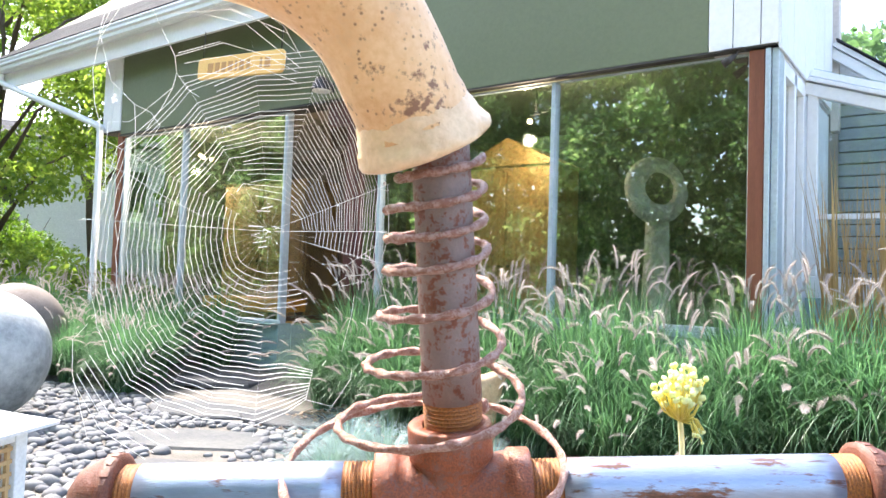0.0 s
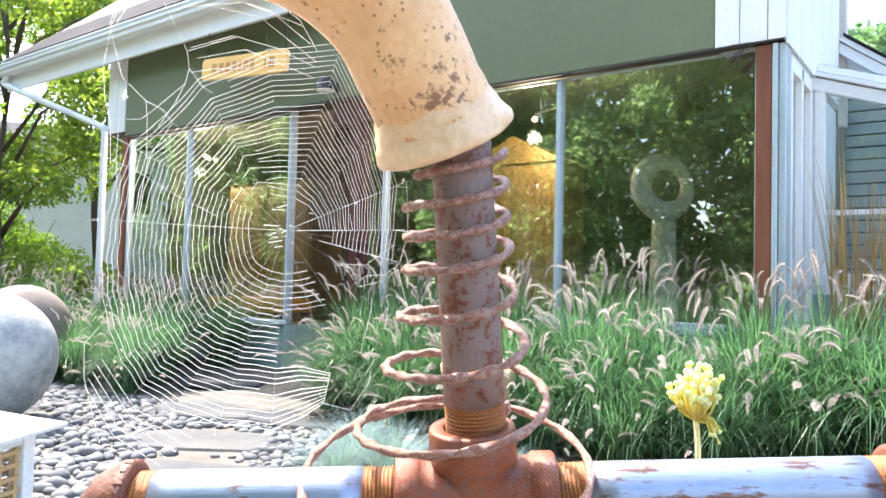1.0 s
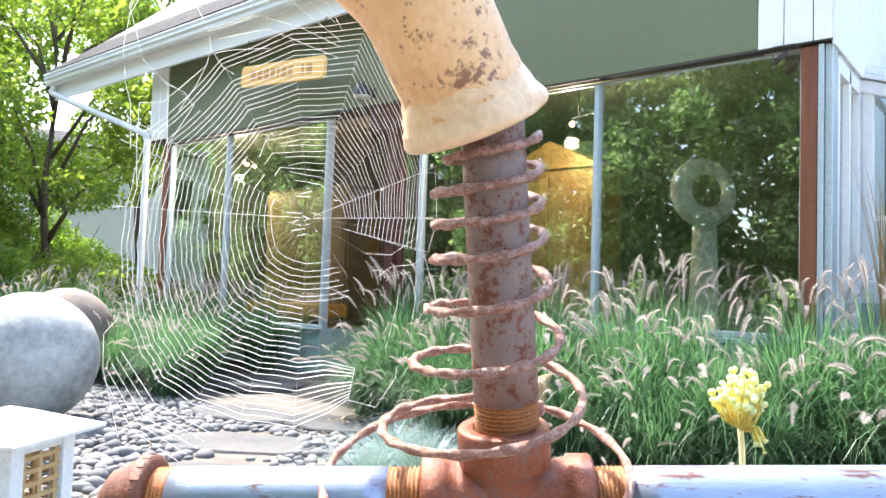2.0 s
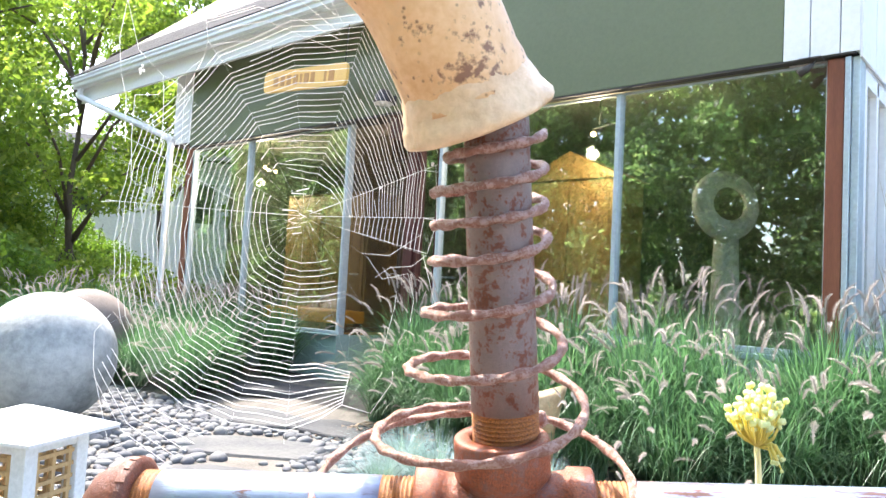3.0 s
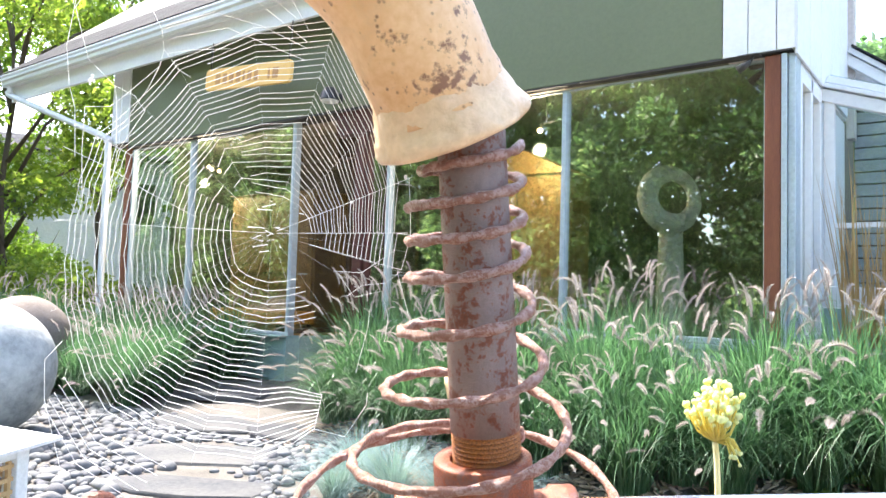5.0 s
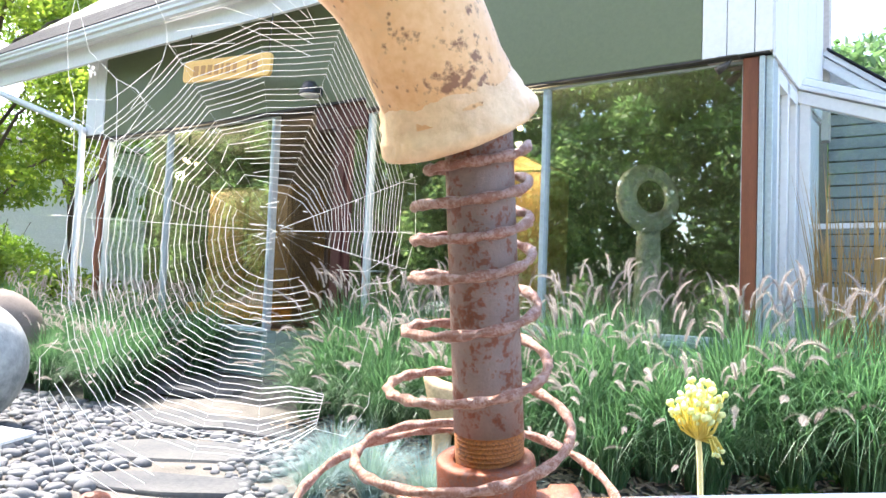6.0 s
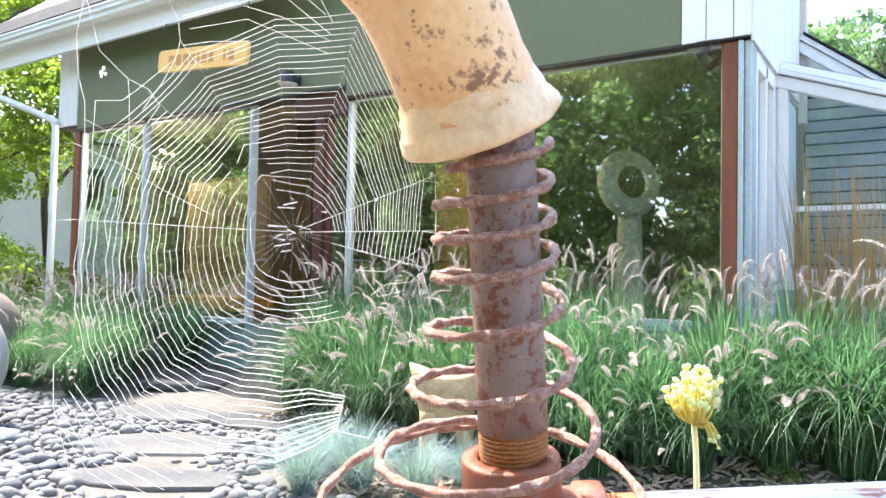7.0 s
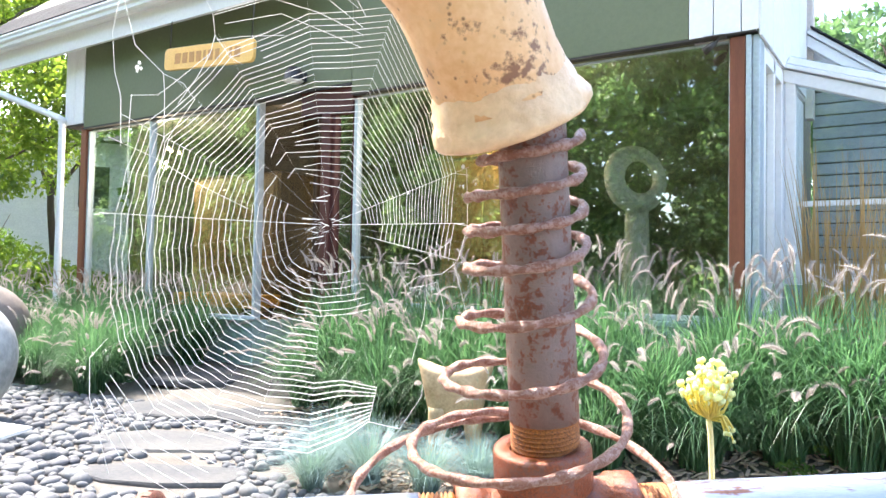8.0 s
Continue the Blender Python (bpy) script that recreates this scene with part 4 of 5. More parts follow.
# ---- spider web ----
def build_web():
    web = thing("spider_web", ARM, "large sunlit orb web with torn gaps", "spider web")
    rng = random.Random(7)
    hub = np.array((-0.1145, 0.0, 0.900))
    S = 0.00037
    # spokes: degrees, inner and outer reach of the sticky spiral in units of S
    spokes = [(2, 62, 190), (24, 60, 212), (50, 58, 252), (76, 58, 352), (98, 60, 330), (122, 78, 318), (138, 68, 302), (153, 64, 322), (166, 62, 318), (178, 60, 320),
              (190, 60, 330), (201, 60, 342), (211, 62, 352), (220, 64, 364), (229, 66, 372), (240, 66, 364), (253, 66, 352), (268, 66, 345)]
    torn = [(289, 70, 262), (306, 70, 150), (330, 60, 110), (345, 60, 205), (354, 60, 190)]

    def at(deg, r, w=0.0):
        q = math.radians(deg)
        sag = 0.010 * math.sin(r / 420 * math.pi) + w
        p = hub + np.array((math.cos(q) * r * S, sag * 0.4, math.sin(q) * r * S))
        d = -0.012 - (p[2] - 0.90) * 0.20
        k = 1 + d / 0.464
        return np.array((p[0] * k, p[1] + d, 0.871 + (p[2] - 0.871) * k))

    def thread(V, F, line, r, sides=4):
        line = [Vector(p) for p in line]
        n0 = len(V)
        for i, (p, n_, b_) in enumerate(frames_along(line)):
            for k in range(sides):
                q = 2 * math.pi * k / sides
                V.append(p + n_ * (r * math.cos(q)) + b_ * (r * math.sin(q)))
        for i in range(len(line) - 1):
            for k in range(sides):
                F.append((n0 + i * sides + k, n0 + i * sides + (k + 1) % sides, n0 + (i + 1) * sides + (k + 1) % sides, n0 + (i + 1) * sides + k))

    # spokes
    for deg, r0, r1 in spokes + torn:
        V, F = [], []
        bright = deg in (2, 24, 178)
        thread(V, F, [at(deg, r) for r in np.linspace(8, r1 + 18, 8)], 0.00018 if bright else 0.00004)
        from_arrays("radial_thread", V, F, M_SILK, web)
    # sticky spiral: chords from spoke to spoke, turn after turn
    V, F = [], []
    turns = 28
    for k in range(turns):
        run = []
        for i, (deg, r0, r1) in enumerate(spokes):
            f = (k + i / len(spokes) * 0.9) / turns
            r = r0 + (r1 - r0) * (f ** 0.95) + rng.uniform(-1.2, 1.2)
            gone = (deg in (122, 138) and f < 0.36 and rng.random() < 0.7) or (deg == 122 and f > 0.75 and rng.random() < 0.4) or rng.random() < 0.012
            p = at(deg, r)
            if gone:
                # a loose end hangs short of the missing spoke
                if run:
                    run.append(np.array(run[-1]) * 0.35 + at(deg, r * rng.uniform(0.9, 1.04)) * 0.65)
                if len(run) > 1:
                    thread(V, F, run, 0.00017)
                run = []
                continue
            if run:
                mid = (np.array(run[-1]) + p) / 2
                run.append(mid + (hub - mid) * 0.006)
            run.append(p)
        # beyond the bottom spoke: inner turns reach a torn edge, outer turns fan in to one line
        if run:
            if r < 148:
                run += [at(287, r * 1.01), at(300 + rng.uniform(-2, 4), r * 1.05)]
            elif r > 236:
                run += [at(278, r * (0.99 - 0.055 * (r - 236) / 110)), at(289.5 - 5 * (r - 236) / 110, 258 + 48 * (r - 236) / 110)]
        if len(run) > 1:
            thread(V, F, run, 0.00017)
    # close turns on the right side, between the upper spokes and the coil
    for k in range(16):
        r = 84 + k * 7.2
        thread(V, F, [at(2, r), at(-6, r * 0.985), at(-15, r * 1.0)], 0.00017)
    for k in range(1, 6):
        thread(V, F, [at(216 + k * 0.7, 372 + 12 * k), at(232, 384 + 14 * k), at(249 - k, 372 + 16 * k)], 0.00017)
    tagged(from_arrays("capture_spiral", V, F, M_SILK, web), kind="stuff")
    # hub tangle
    V, F = [], []
    for _ in range(18):
        x, z = rng.gauss(0, 16), rng.gauss(0, 16)
        thread(V, F, [at(0, 0) + np.array((x, 0, z)) * S, at(0, 0) + np.array((x + rng.uniform(-26, 26), 0, z + rng.uniform(-6, 6))) * S], rng.choice((0.00016, 0.0003)))
    from_arrays("hub_tangle", V, F, M_SILK, web)
    # frame lines, torn shreds and anchors
    lines = [[(2, 190), (1, 214)], [(24, 205), (21, 226)], [(-15, 60), (-14, 205)], [(345, 205), (338, 190), (332, 160), (322, 150)], [(354, 190), (338, 150), (330, 110)],
             [(330, 120), (324, 160), (334, 190), (326, 220), (318, 240)], [(24, 226), (10, 214), (0, 212), (-14, 206)], [(345, 200), (328, 258)], [(303, 250), (318, 205), (324, 190)],
             [(289.5, 258), (284.5, 306)], [(284.5, 306), (292, 330), (301, 300), (303, 285)], [(153, 352), (153, 322), (153, 235)],
             [(88, 430), (76, 352)], [(84, 420), (74, 345)], [(92, 415), (78, 356)], [(76, 352), (62, 318), (48, 272), (30, 232)], [(74, 340), (58, 300), (42, 262), (28, 236)], [(70, 330), (52, 285), (36, 252)],
             [(211, 395), (218, 425), (231, 478)], [(211, 395), (209, 360)], [(178, 320), (178.5, 345)]]

    def off(*pts):
        """A line through offsets from the hub: right and up, in units of S."""
        return [(math.degrees(math.atan2(v_, u_)), math.hypot(u_, v_)) for u_, v_ in pts]

    # the slack upper left corner, where the frame lines meet, and the turns that hang from the top spoke
    lines += [off((-285, 430), (-318, 350), (-330, 280), (-325, 222), (-315, 186), (-312, 110)), off((-270, 420), (-318, 340), (-297, 262), (-255, 222), (-225, 208), (-208, 185)),
              off((-300, 425), (-322, 345)), off((-228, 395), (-186, 312), (-182, 282), (-160, 252), (-140, 240)), off((-182, 282), (-188, 255), (-240, 208), (-262, 190), (-300, 188)),
              off((-188, 255), (-205, 220), (-232, 178)), off((-178, 275), (-142, 282), (-80, 286)), off((-185, 312), (-100, 340), (-30, 322), (40, 290)), off((-180, 318), (-105, 342)),
              off((-120, 412), (-40, 385), (30, 330)), off((-70, 425), (10, 372), (42, 318)), off((-30, 430), (20, 385)), off((-160, 395), (-60, 375), (40, 300)), off((-195, 388), (-90, 400), (15, 362)),
              off((-168, 300), (-85, 318), (36, 272)), off((-255, 222), (-252, 190), (-250, 120)), off((-300, 188), (-302, 120), (-298, 40)), off((-208, 185), (-248, 120), (-262, 20)),
              off((-330, 125), (-262, 96), (-200, 60), (-120, 22))]
    for ln in lines:
        V, F = [], []
        thread(V, F, [at(d_, r_) for d_, r_ in ln], 0.00017)
        from_arrays("frame_thread", V, F, M_SILK, web)
    for d_, r_, q in ((142, 372, 0.0011), (140.9, 374, 0.0009), (141.6, 367, 0.0008), (142.6, 369, 0.0007), (25, 222, 0.0010), (23.5, 130, 0.0007)):
        bm = bmesh.new()
        bmesh.ops.create_icosphere(bm, subdivisions=2, radius=q, matrix=Matrix.Translation(at(d_, r_)) @ Matrix.Diagonal((1, 0.6, 1.3, 1)))
        part("caught_fluff", bm, M_SILK, web, "white fluff caught in the threads")


build_web()


# ---- allium head ----
def build_allium():
    rng = random.Random(3)
    f = thing("allium", pose(-0.419, 1.24, 0), "dried yellow allium seed head on a pale stem", "flower")
    top = Vector((0, 0, 0.664))
    bm = sweep(bmesh.new(), smooth_line([(0.02, 0.0, 0), (0.012, 0, 0.3), (0.004, 0, 0.6), tuple(top)], 5), 0.0042, 10, True, lambda i, q: 1 + 0.12 * math.cos(3 * q))
    part("stem", bm, M_PALESTEM, f, "pale dry stem")
    stalks = bmesh.new()
    for k in range(104):
        q, c = rng.uniform(0, 2 * math.pi), rng.uniform(0.5, 1.0)
        d = Vector((math.cos(q) * math.sqrt(1 - c * c), math.sin(q) * math.sqrt(1 - c * c), c))
        droop = k > 92
        if droop:
            d = Vector((abs(d.x) + 0.5, d.y, -0.25)).normalized()
        ln = rng.uniform(0.050, 0.092) * (0.8 if droop else 1)
        d.x *= 0.62
        d.y *= 0.62
        end = top + d * ln
        mid = top + d * ln * 0.5 + Vector((d.x, d.y, 0)) * 0.012 - Vector((0, 0, 0.004 if not droop else -0.012))
        sweep(stalks, [top, mid, end], 0.0013, 5)
        bm = bmesh.new()
        bmesh.ops.create_icosphere(bm, subdivisions=2, radius=rng.uniform(0.0038, 0.0058) * (0.6 if droop else 1))
        for v in bm.verts:
            a3 = 3 * math.atan2(v.co.y, v.co.x)
            v.co *= 1 + 0.16 * math.cos(a3)
        part("seed_pod", bm, M_BUD, f, "", True, Matrix.Translation(end) @ d.to_track_quat("Z", "Y").to_matrix().to_4x4())
    part("umbel", stalks, M_STEM, f)
    tagged(f.children[-1], kind="stuff")


build_allium()


# ---- stone balls ----
def stone_ball(x, y, r, mat, label, seed):
    bm = bmesh.new()
    bmesh.ops.create_icosphere(bm, subdivisions=5, radius=r)
    for v in bm.verts:
        v.co *= 1 + 0.012 * noise.noise(v.co * 3 + Vector((seed, 0, 0))) + 0.004 * noise.noise(v.co * 14)
    bm.transform(Matrix.Translation((x, y, r * 0.985)))
    tagged(part("stone_ball", bm, mat, None), label, "garden ball")


stone_ball(-4.56, 1.89, 0.377, M_BALL, "large pale grey concrete ball on the gravel", 1.0)
stone_ball(-6.30, 2.86, 0.375, M_BALL2, "brown weathered concrete ball beside the grasses", 5.0)


# ---- garden lantern ----
def build_lantern(x, y, zt, turn):
    o = thing("garden_lantern", pose(x, y, 0, 0, 0, turn), "white garden lantern with tan lattice windows", "lantern")
    z1 = zt - 0.088
    part("plinth", boxed(-0.16, 0.16, -0.16, 0.16, 0.0, 0.05, bevel=0.006), M_LANTERN, o, "", False)
    bm = bmesh.new()
    for sx in (-1, 1):
        for sy in (-1, 1):
            box(bm, sx * 0.12 - 0.028, sx * 0.12 + 0.028, sy * 0.12 - 0.028, sy * 0.12 + 0.028, 0.05, z1 - 0.02, 0.003)
    box(bm, -0.14, 0.14, -0.14, 0.14, z1 - 0.045, z1 - 0.002, 0.003)
    part("frame", bm, M_LANTERN, o, "", False)
    for k in range(4):
        bm = bmesh.new()
        for q in (-0.075, 0.0, 0.075):
            box(bm, q - 0.008, q + 0.008, -0.134, -0.122, 0.055, z1 - 0.05)
        for q in np.linspace(0.07, z1 - 0.065, 5):
            box(bm, -0.09, 0.09, -0.137, -0.125, q - 0.007, q + 0.007)
        part("lattice", bm, M_LATTICE, o, "tan wooden lattice", False, pose(0, 0, 0, 0, 0, 90 * k))
    bm = bmesh.new()
    rows = [(0.0, 0.218), (0.012, 0.22), (0.016, 0.212), (0.050, 0.12), (0.076, 0.055), (0.090, 0.012)]
    rings = [[bm.verts.new((sx * r, sy * r, z1 + s)) for sx, sy in ((-1, -1), (1, -1), (1, 1), (-1, 1))] for s, r in rows]
    for a_, b_ in zip(rings, rings[1:]):
        for k in range(4):
            bm.faces.new((a_[k], a_[(k + 1) % 4], b_[(k + 1) % 4], b_[k]))
    bm.faces.new(rings[0][::-1])
    bm.faces.new(rings[-1])
    part("roof", bm, M_LANTERN, o, "white pyramid cap", False)


build_lantern(-2.82, 1.15, 0.398, 28)


# ---- carved animal stool ----
def build_carving():
    bm = bmesh.new()
    # a thick saddle-topped body, narrowing to four short splayed legs
    rows = [(0.225, 0.100, 0.058), (0.26, 0.125, 0.072), (0.32, 0.140, 0.082), (0.39, 0.158, 0.088), (0.435, 0.172, 0.086), (0.455, 0.176, 0.070)]
    seg, rings = 28, []
    for z, a_, b_ in rows:
        ring = []
        for k in range(seg):
            q = 2 * math.pi * k / seg
            u, w = math.copysign(abs(math.cos(q)) ** 0.7, math.cos(q)), math.copysign(abs(math.sin(q)) ** 0.7, math.sin(q))
            lift = max(0.0, (z - 0.32) / 0.135) * (0.05 * abs(u) ** 2.2 - 0.022)
            p = Vector((u * a_, w * b_, z + lift))
            ring.append(bm.verts.new(p * (1 + 0.02 * noise.noise(p * 22))))
        rings.append(ring)
    for a_, b_ in zip(rings, rings[1:]):
        for k in range(seg):
            bm.faces.new((a_[k], a_[(k + 1) % seg], b_[(k + 1) % seg], b_[k]))
    bm.faces.new(rings[0][::-1])
    top_ = bm.verts.new((0, 0, 0.425))
    for k in range(seg):
        bm.faces.new((rings[-1][k], rings[-1][(k + 1) % seg], top_))
    for sx, foot in ((-0.075, -0.10), (0.08, 0.10)):
        for sy in (-0.04, 0.04):
            leg = smooth_line([(sx, sy, 0.27, 0.044), (sx * 1.05, sy, 0.18, 0.038), ((sx + foot) / 2, sy, 0.09, 0.030), (foot, sy, 0.0, 0.034)], 4)
            sweep(bm, [r[:3] for r in leg], [r[3] for r in leg], 12)
    part_ = part("carved_stool", bm, M_DOG, None)
    part_.matrix_basis = pose(-1.96, 2.95, 0.0, 0, 0, 25)
    tagged(part_, "yellow carved stone stool on splayed legs among blue fescue", "carving")


build_carving()

# ---- planting ----
GRS = np.random.default_rng(11)


def plume_mesh(seed):
    """A soft arching bottlebrush of fine bristles on its own thin stalk."""
    rng = random.Random(seed)
    V, F = [], []
    L = 0.12
    N = 330
    bend = rng.uniform(0.15, 0.9)
    for k in range(N):
        t = k / N
        ang = bend * t * t * 0.9
        x, z = L * t * math.sin(ang), L * t * math.cos(ang * 0.7)
        r = 0.0195 * (math.sin(math.pi * min(1, 0.12 + 0.88 * t)) ** 0.6 * 0.9 + 0.1)
        q = rng.uniform(0, 2 * math.pi)
        d = Vector((math.cos(q), math.sin(q), 0.75)).normalized() * r * rng.uniform(0.8, 1.25)
        sd = Vector((-math.sin(q), math.cos(q), 0)) * 0.0010
        p = Vector((x, 0, z))
        n0 = len(V)
        V += [p - sd, p + sd, p + d]
        F.append((n0, n0 + 1, n0 + 2))
    n0 = len(V)
    for s in range(7):
        t = s / 6
        ang = bend * t * t * 0.9
        c = Vector((L * t * math.sin(ang), 0, L * t * math.cos(ang * 0.7)))
        r = 0.005 * (1 - 0.7 * t)
        V += [c + Vector((r, 0, 0)), c + Vector((-r * 0.5, r * 0.87, 0)), c + Vector((-r * 0.5, -r * 0.87, 0))]
        if s:
            for k in range(3):
                a_, b_ = n0 + 3 * (s - 1), n0 + 3 * s
                F.append((a_ + k, a_ + (k + 1) % 3, b_ + (k + 1) % 3, b_ + k))
    me = bpy.data.meshes.new("plume")
    me.from_pydata([tuple(v) for v in V], [], F)
    me.materials.append(M_PLUME)
    return me


PLUMES = [plume_mesh(s) for s in range(5)]


def grass_clump(seed, count, height, spread, plumes, label="clump of green fountain grass with pinkish plumes"):
    rng = random.Random(seed)
    o = thing("fountain_grass", pose(0, 0, -50), label, "ornamental grass", "fountain grasses along the house")
    V, F = blades(rng, count, 0.12, height * 1.12, spread, 0.0044, 0.95, 6)
    tagged(from_arrays("blades", V, F, M_GRASS, o), kind="stuff")
    SV, SF = [], []
    for k in range(plumes):
        q = rng.uniform(0, 2 * math.pi)
        out = 0.62 * rng.random() ** 0.7
        h = height * (0.98 - 0.80 * (out / 0.62) ** 2 * rng.uniform(0.5, 1.0)) * rng.uniform(0.85, 1.05)
        tip = Vector((math.cos(q) * out, math.sin(q) * out, h))
        n0 = len(SV)
        for s in range(5):
            t = s / 4
            c = Vector((tip.x * t ** 1.6, tip.y * t ** 1.6, tip.z * t))
            SV += [c + Vector((0.0014, 0, 0)), c - Vector((0.0014, 0, 0))]
            if s:
                SF.append((n0 + 2 * s - 2, n0 + 2 * s - 1, n0 + 2 * s + 1, n0 + 2 * s))
        p = new("plume", PLUMES[rng.randrange(5)])
        p.parent = o
        tilt = 5 + 150 * out * out + 50 * out * rng.random() + rng.uniform(-6, 12)
        p.matrix_basis = Matrix.Translation(tip) @ pose(0, 0, 0, 0, 0, math.degrees(q)) @ pose(0, 0, 0, 0, tilt, 0) @ Matrix.Scale(rng.uniform(0.8, 1.2), 4)
    tagged(from_arrays("plume_stalks", SV, SF, M_GRASS, o), kind="stuff")
    return o


def plant_grasses():
    kinds = [grass_clump(s, 820, 0.80, 0.66, 26) for s in (1, 2, 3)]
    spots = []
    rng = random.Random(5)
    for x in np.arange(-3.45, 0.75, 0.40):
        spots.append((x + rng.uniform(-0.08, 0.08), 3.82 + rng.uniform(-0.08, 0.08), 1.06))
        if x < -0.6:
            spots.append((x + 0.2 + rng.uniform(-0.08, 0.08), 3.46 + rng.uniform(-0.08, 0.08) + (0.12 if x > -1.3 else 0), rng.uniform(0.85, 0.98)))
    for x in np.arange(-1.75, -0.6, 0.36):
        spots.append((x + rng.uniform(-0.08, 0.08), max(3.20, 3.28 + 0.40 * (x + 1.25)) + rng.uniform(-0.05, 0.05), rng.uniform(0.66, 0.78)))
    for x in (-3.3, -2.95, -2.6, -2.25):
        spots.append((x, 3.30 + rng.uniform(-0.08, 0.08), rng.uniform(0.66, 0.78)))
    for x in np.arange(-7.2, -4.75, 0.42):
        spots.append((x + rng.uniform(-0.08, 0.08), 3.78 + rng.uniform(-0.1, 0.1), 0.88))
        spots.append((x + 0.1 + rng.uniform(-0.08, 0.08), 3.38 + rng.uniform(-0.08, 0.08), 0.78))
        spots.append((x - 0.1 + rng.uniform(-0.08, 0.08), 3.06 + rng.uniform(-0.06, 0.06), 0.68))
    spots.append((-4.98, 3.02, 0.66))
    for x, y in ((-8.0, 3.3), (-8.5, 3.9), (-8.2, 4.6), (-9.2, 4.4), (-7.6, 3.0), (-9.4, 3.5), (-10.3, 4.3)):
        spots.append((x, y, 0.95))
    for k, (x, y, s) in enumerate(spots):
        m = pose(x, y, ground_z(x, y), 0, 0, rng.uniform(0, 360)) @ Matrix.Scale(s, 4)
        if k < 3:
            kinds[k].matrix_basis = m
        else:
            c = copy_thing(kinds[k % 3], m)
            c.matrix_basis = m


plant_grasses()


def tufts():
    rng = random.Random(21)
    for x, y, s in ((-2.06, 2.46, 1.75), (-1.80, 2.50, 1.5), (-2.34, 2.56, 1.65), (-1.72, 2.75, 1.3), (-2.22, 2.30, 1.3)):
        o = thing("blue_fescue", pose(x, y, 0.0), "low tuft of blue-grey fescue grass", "ornamental grass", "blue fescue tufts")
        V, F = blades(rng, 620, 0.04, 0.22 * s, 0.27 * s, 0.0012, 0.8)
        tagged(from_arrays("foliage", V, F, M_BLUE, o), kind="stuff")
    for x, y in ((-0.62, 4.42), (-0.42, 4.36), (-0.22, 4.4)):
        o = thing("feather_reed_grass", pose(x, y, 0.12), "upright dry tan feather reed grass", "ornamental grass", "reed grasses by the sunroom")
        V, F = blades(rng, 100, 0.10, 1.62, 0.30, 0.0055, 0.12, 6)
        tagged(from_arrays("stalks", V, F, M_TAN, o), kind="stuff")
        V, F = blades(rng, 160, 0.09, 0.8, 0.35, 0.003, 0.6)
        tagged(from_arrays("blades", V, F, M_GRASS, o), kind="stuff")


tufts()


# ---- trees and the far view ----
def tree(x, y, h, crown, mat, seed, label, per=420, clumps=34, leaf=0.10, low=0.3):
    rng = np.random.default_rng(seed)
    o = thing("tree", pose(x, y, 0), label, "tree", "trees round the garden")
    bm = sweep(bmesh.new(), [(0.15 * math.sin(k), 0.1 * math.cos(k * 1.3), h * 0.85 * k / 7) for k in range(8)], [0.011 * h * (1 - 0.11 * k) for k in range(8)], 10)
    part("trunk", bm, M_BARK, o)
    cs, rs = [], []
    for k in range(clumps):
        q, t = rng.uniform(0, 2 * math.pi), rng.uniform(low, 1.0)
        rad = crown * math.sqrt(max(0.08, 1 - ((t - 0.6) / 0.55) ** 2)) * rng.uniform(0.45, 1.0)
        c = (rad * math.cos(q), rad * math.sin(q), h * t)
        cs.append(c)
        rs.append(crown * rng.uniform(0.20, 0.36))
        if k % 3 == 0:
            bm = sweep(bmesh.new(), [(0.02, 0, h * max(0.2, t - 0.25)), (c[0] * 0.5, c[1] * 0.5, h * (t - 0.07)), c], [0.006 * h, 0.004 * h, 0.002 * h], 6)
            part("limb", bm, M_BARK, o)
    V, F = leaf_cloud(rng, cs, rs, per, leaf)
    tagged(from_arrays("crown", V, F, mat, o), kind="stuff")


tree(-13.0, 5.4, 6.5, 2.4, M_LEAF, 1, "broad tree with yellow-green sunlit leaves", 500, 46, 0.066, 0.12)
tree(-16.0, 8.6, 8.5, 3.0, M_LEAF2, 2, "tall dark green tree behind the house", 520, 34, 0.085, 0.52)
tree(-14.5, 2.8, 7.0, 2.6, M_LEAF, 3, "broad tree with yellow-green sunlit leaves", 480, 44, 0.070, 0.1)
tree(-12.5, 10.5, 10.0, 3.2, M_LEAF2, 4, "tall dark green tree behind the house", 460, 40, 0.13, 0.15)
tree(-20.0, 4.5, 9.0, 3.2, M_LEAF, 6, "broad tree with yellow-green sunlit leaves", 460, 44, 0.095, 0.1)
tree(3.0, 22.0, 9.5, 4.5, M_LEAF3, 7, "broad green tree beyond the sunroom", 420, 44, 0.2, 0.15)
tree(-1.0, 26.0, 9.0, 4.5, M_LEAF3, 8, "broad green tree beyond the sunroom", 420, 44, 0.2, 0.15)
tree(8.0, 20.0, 9.0, 4.5, M_LEAF3, 9, "broad green tree beyond the sunroom", 380, 40, 0.2, 0.15)


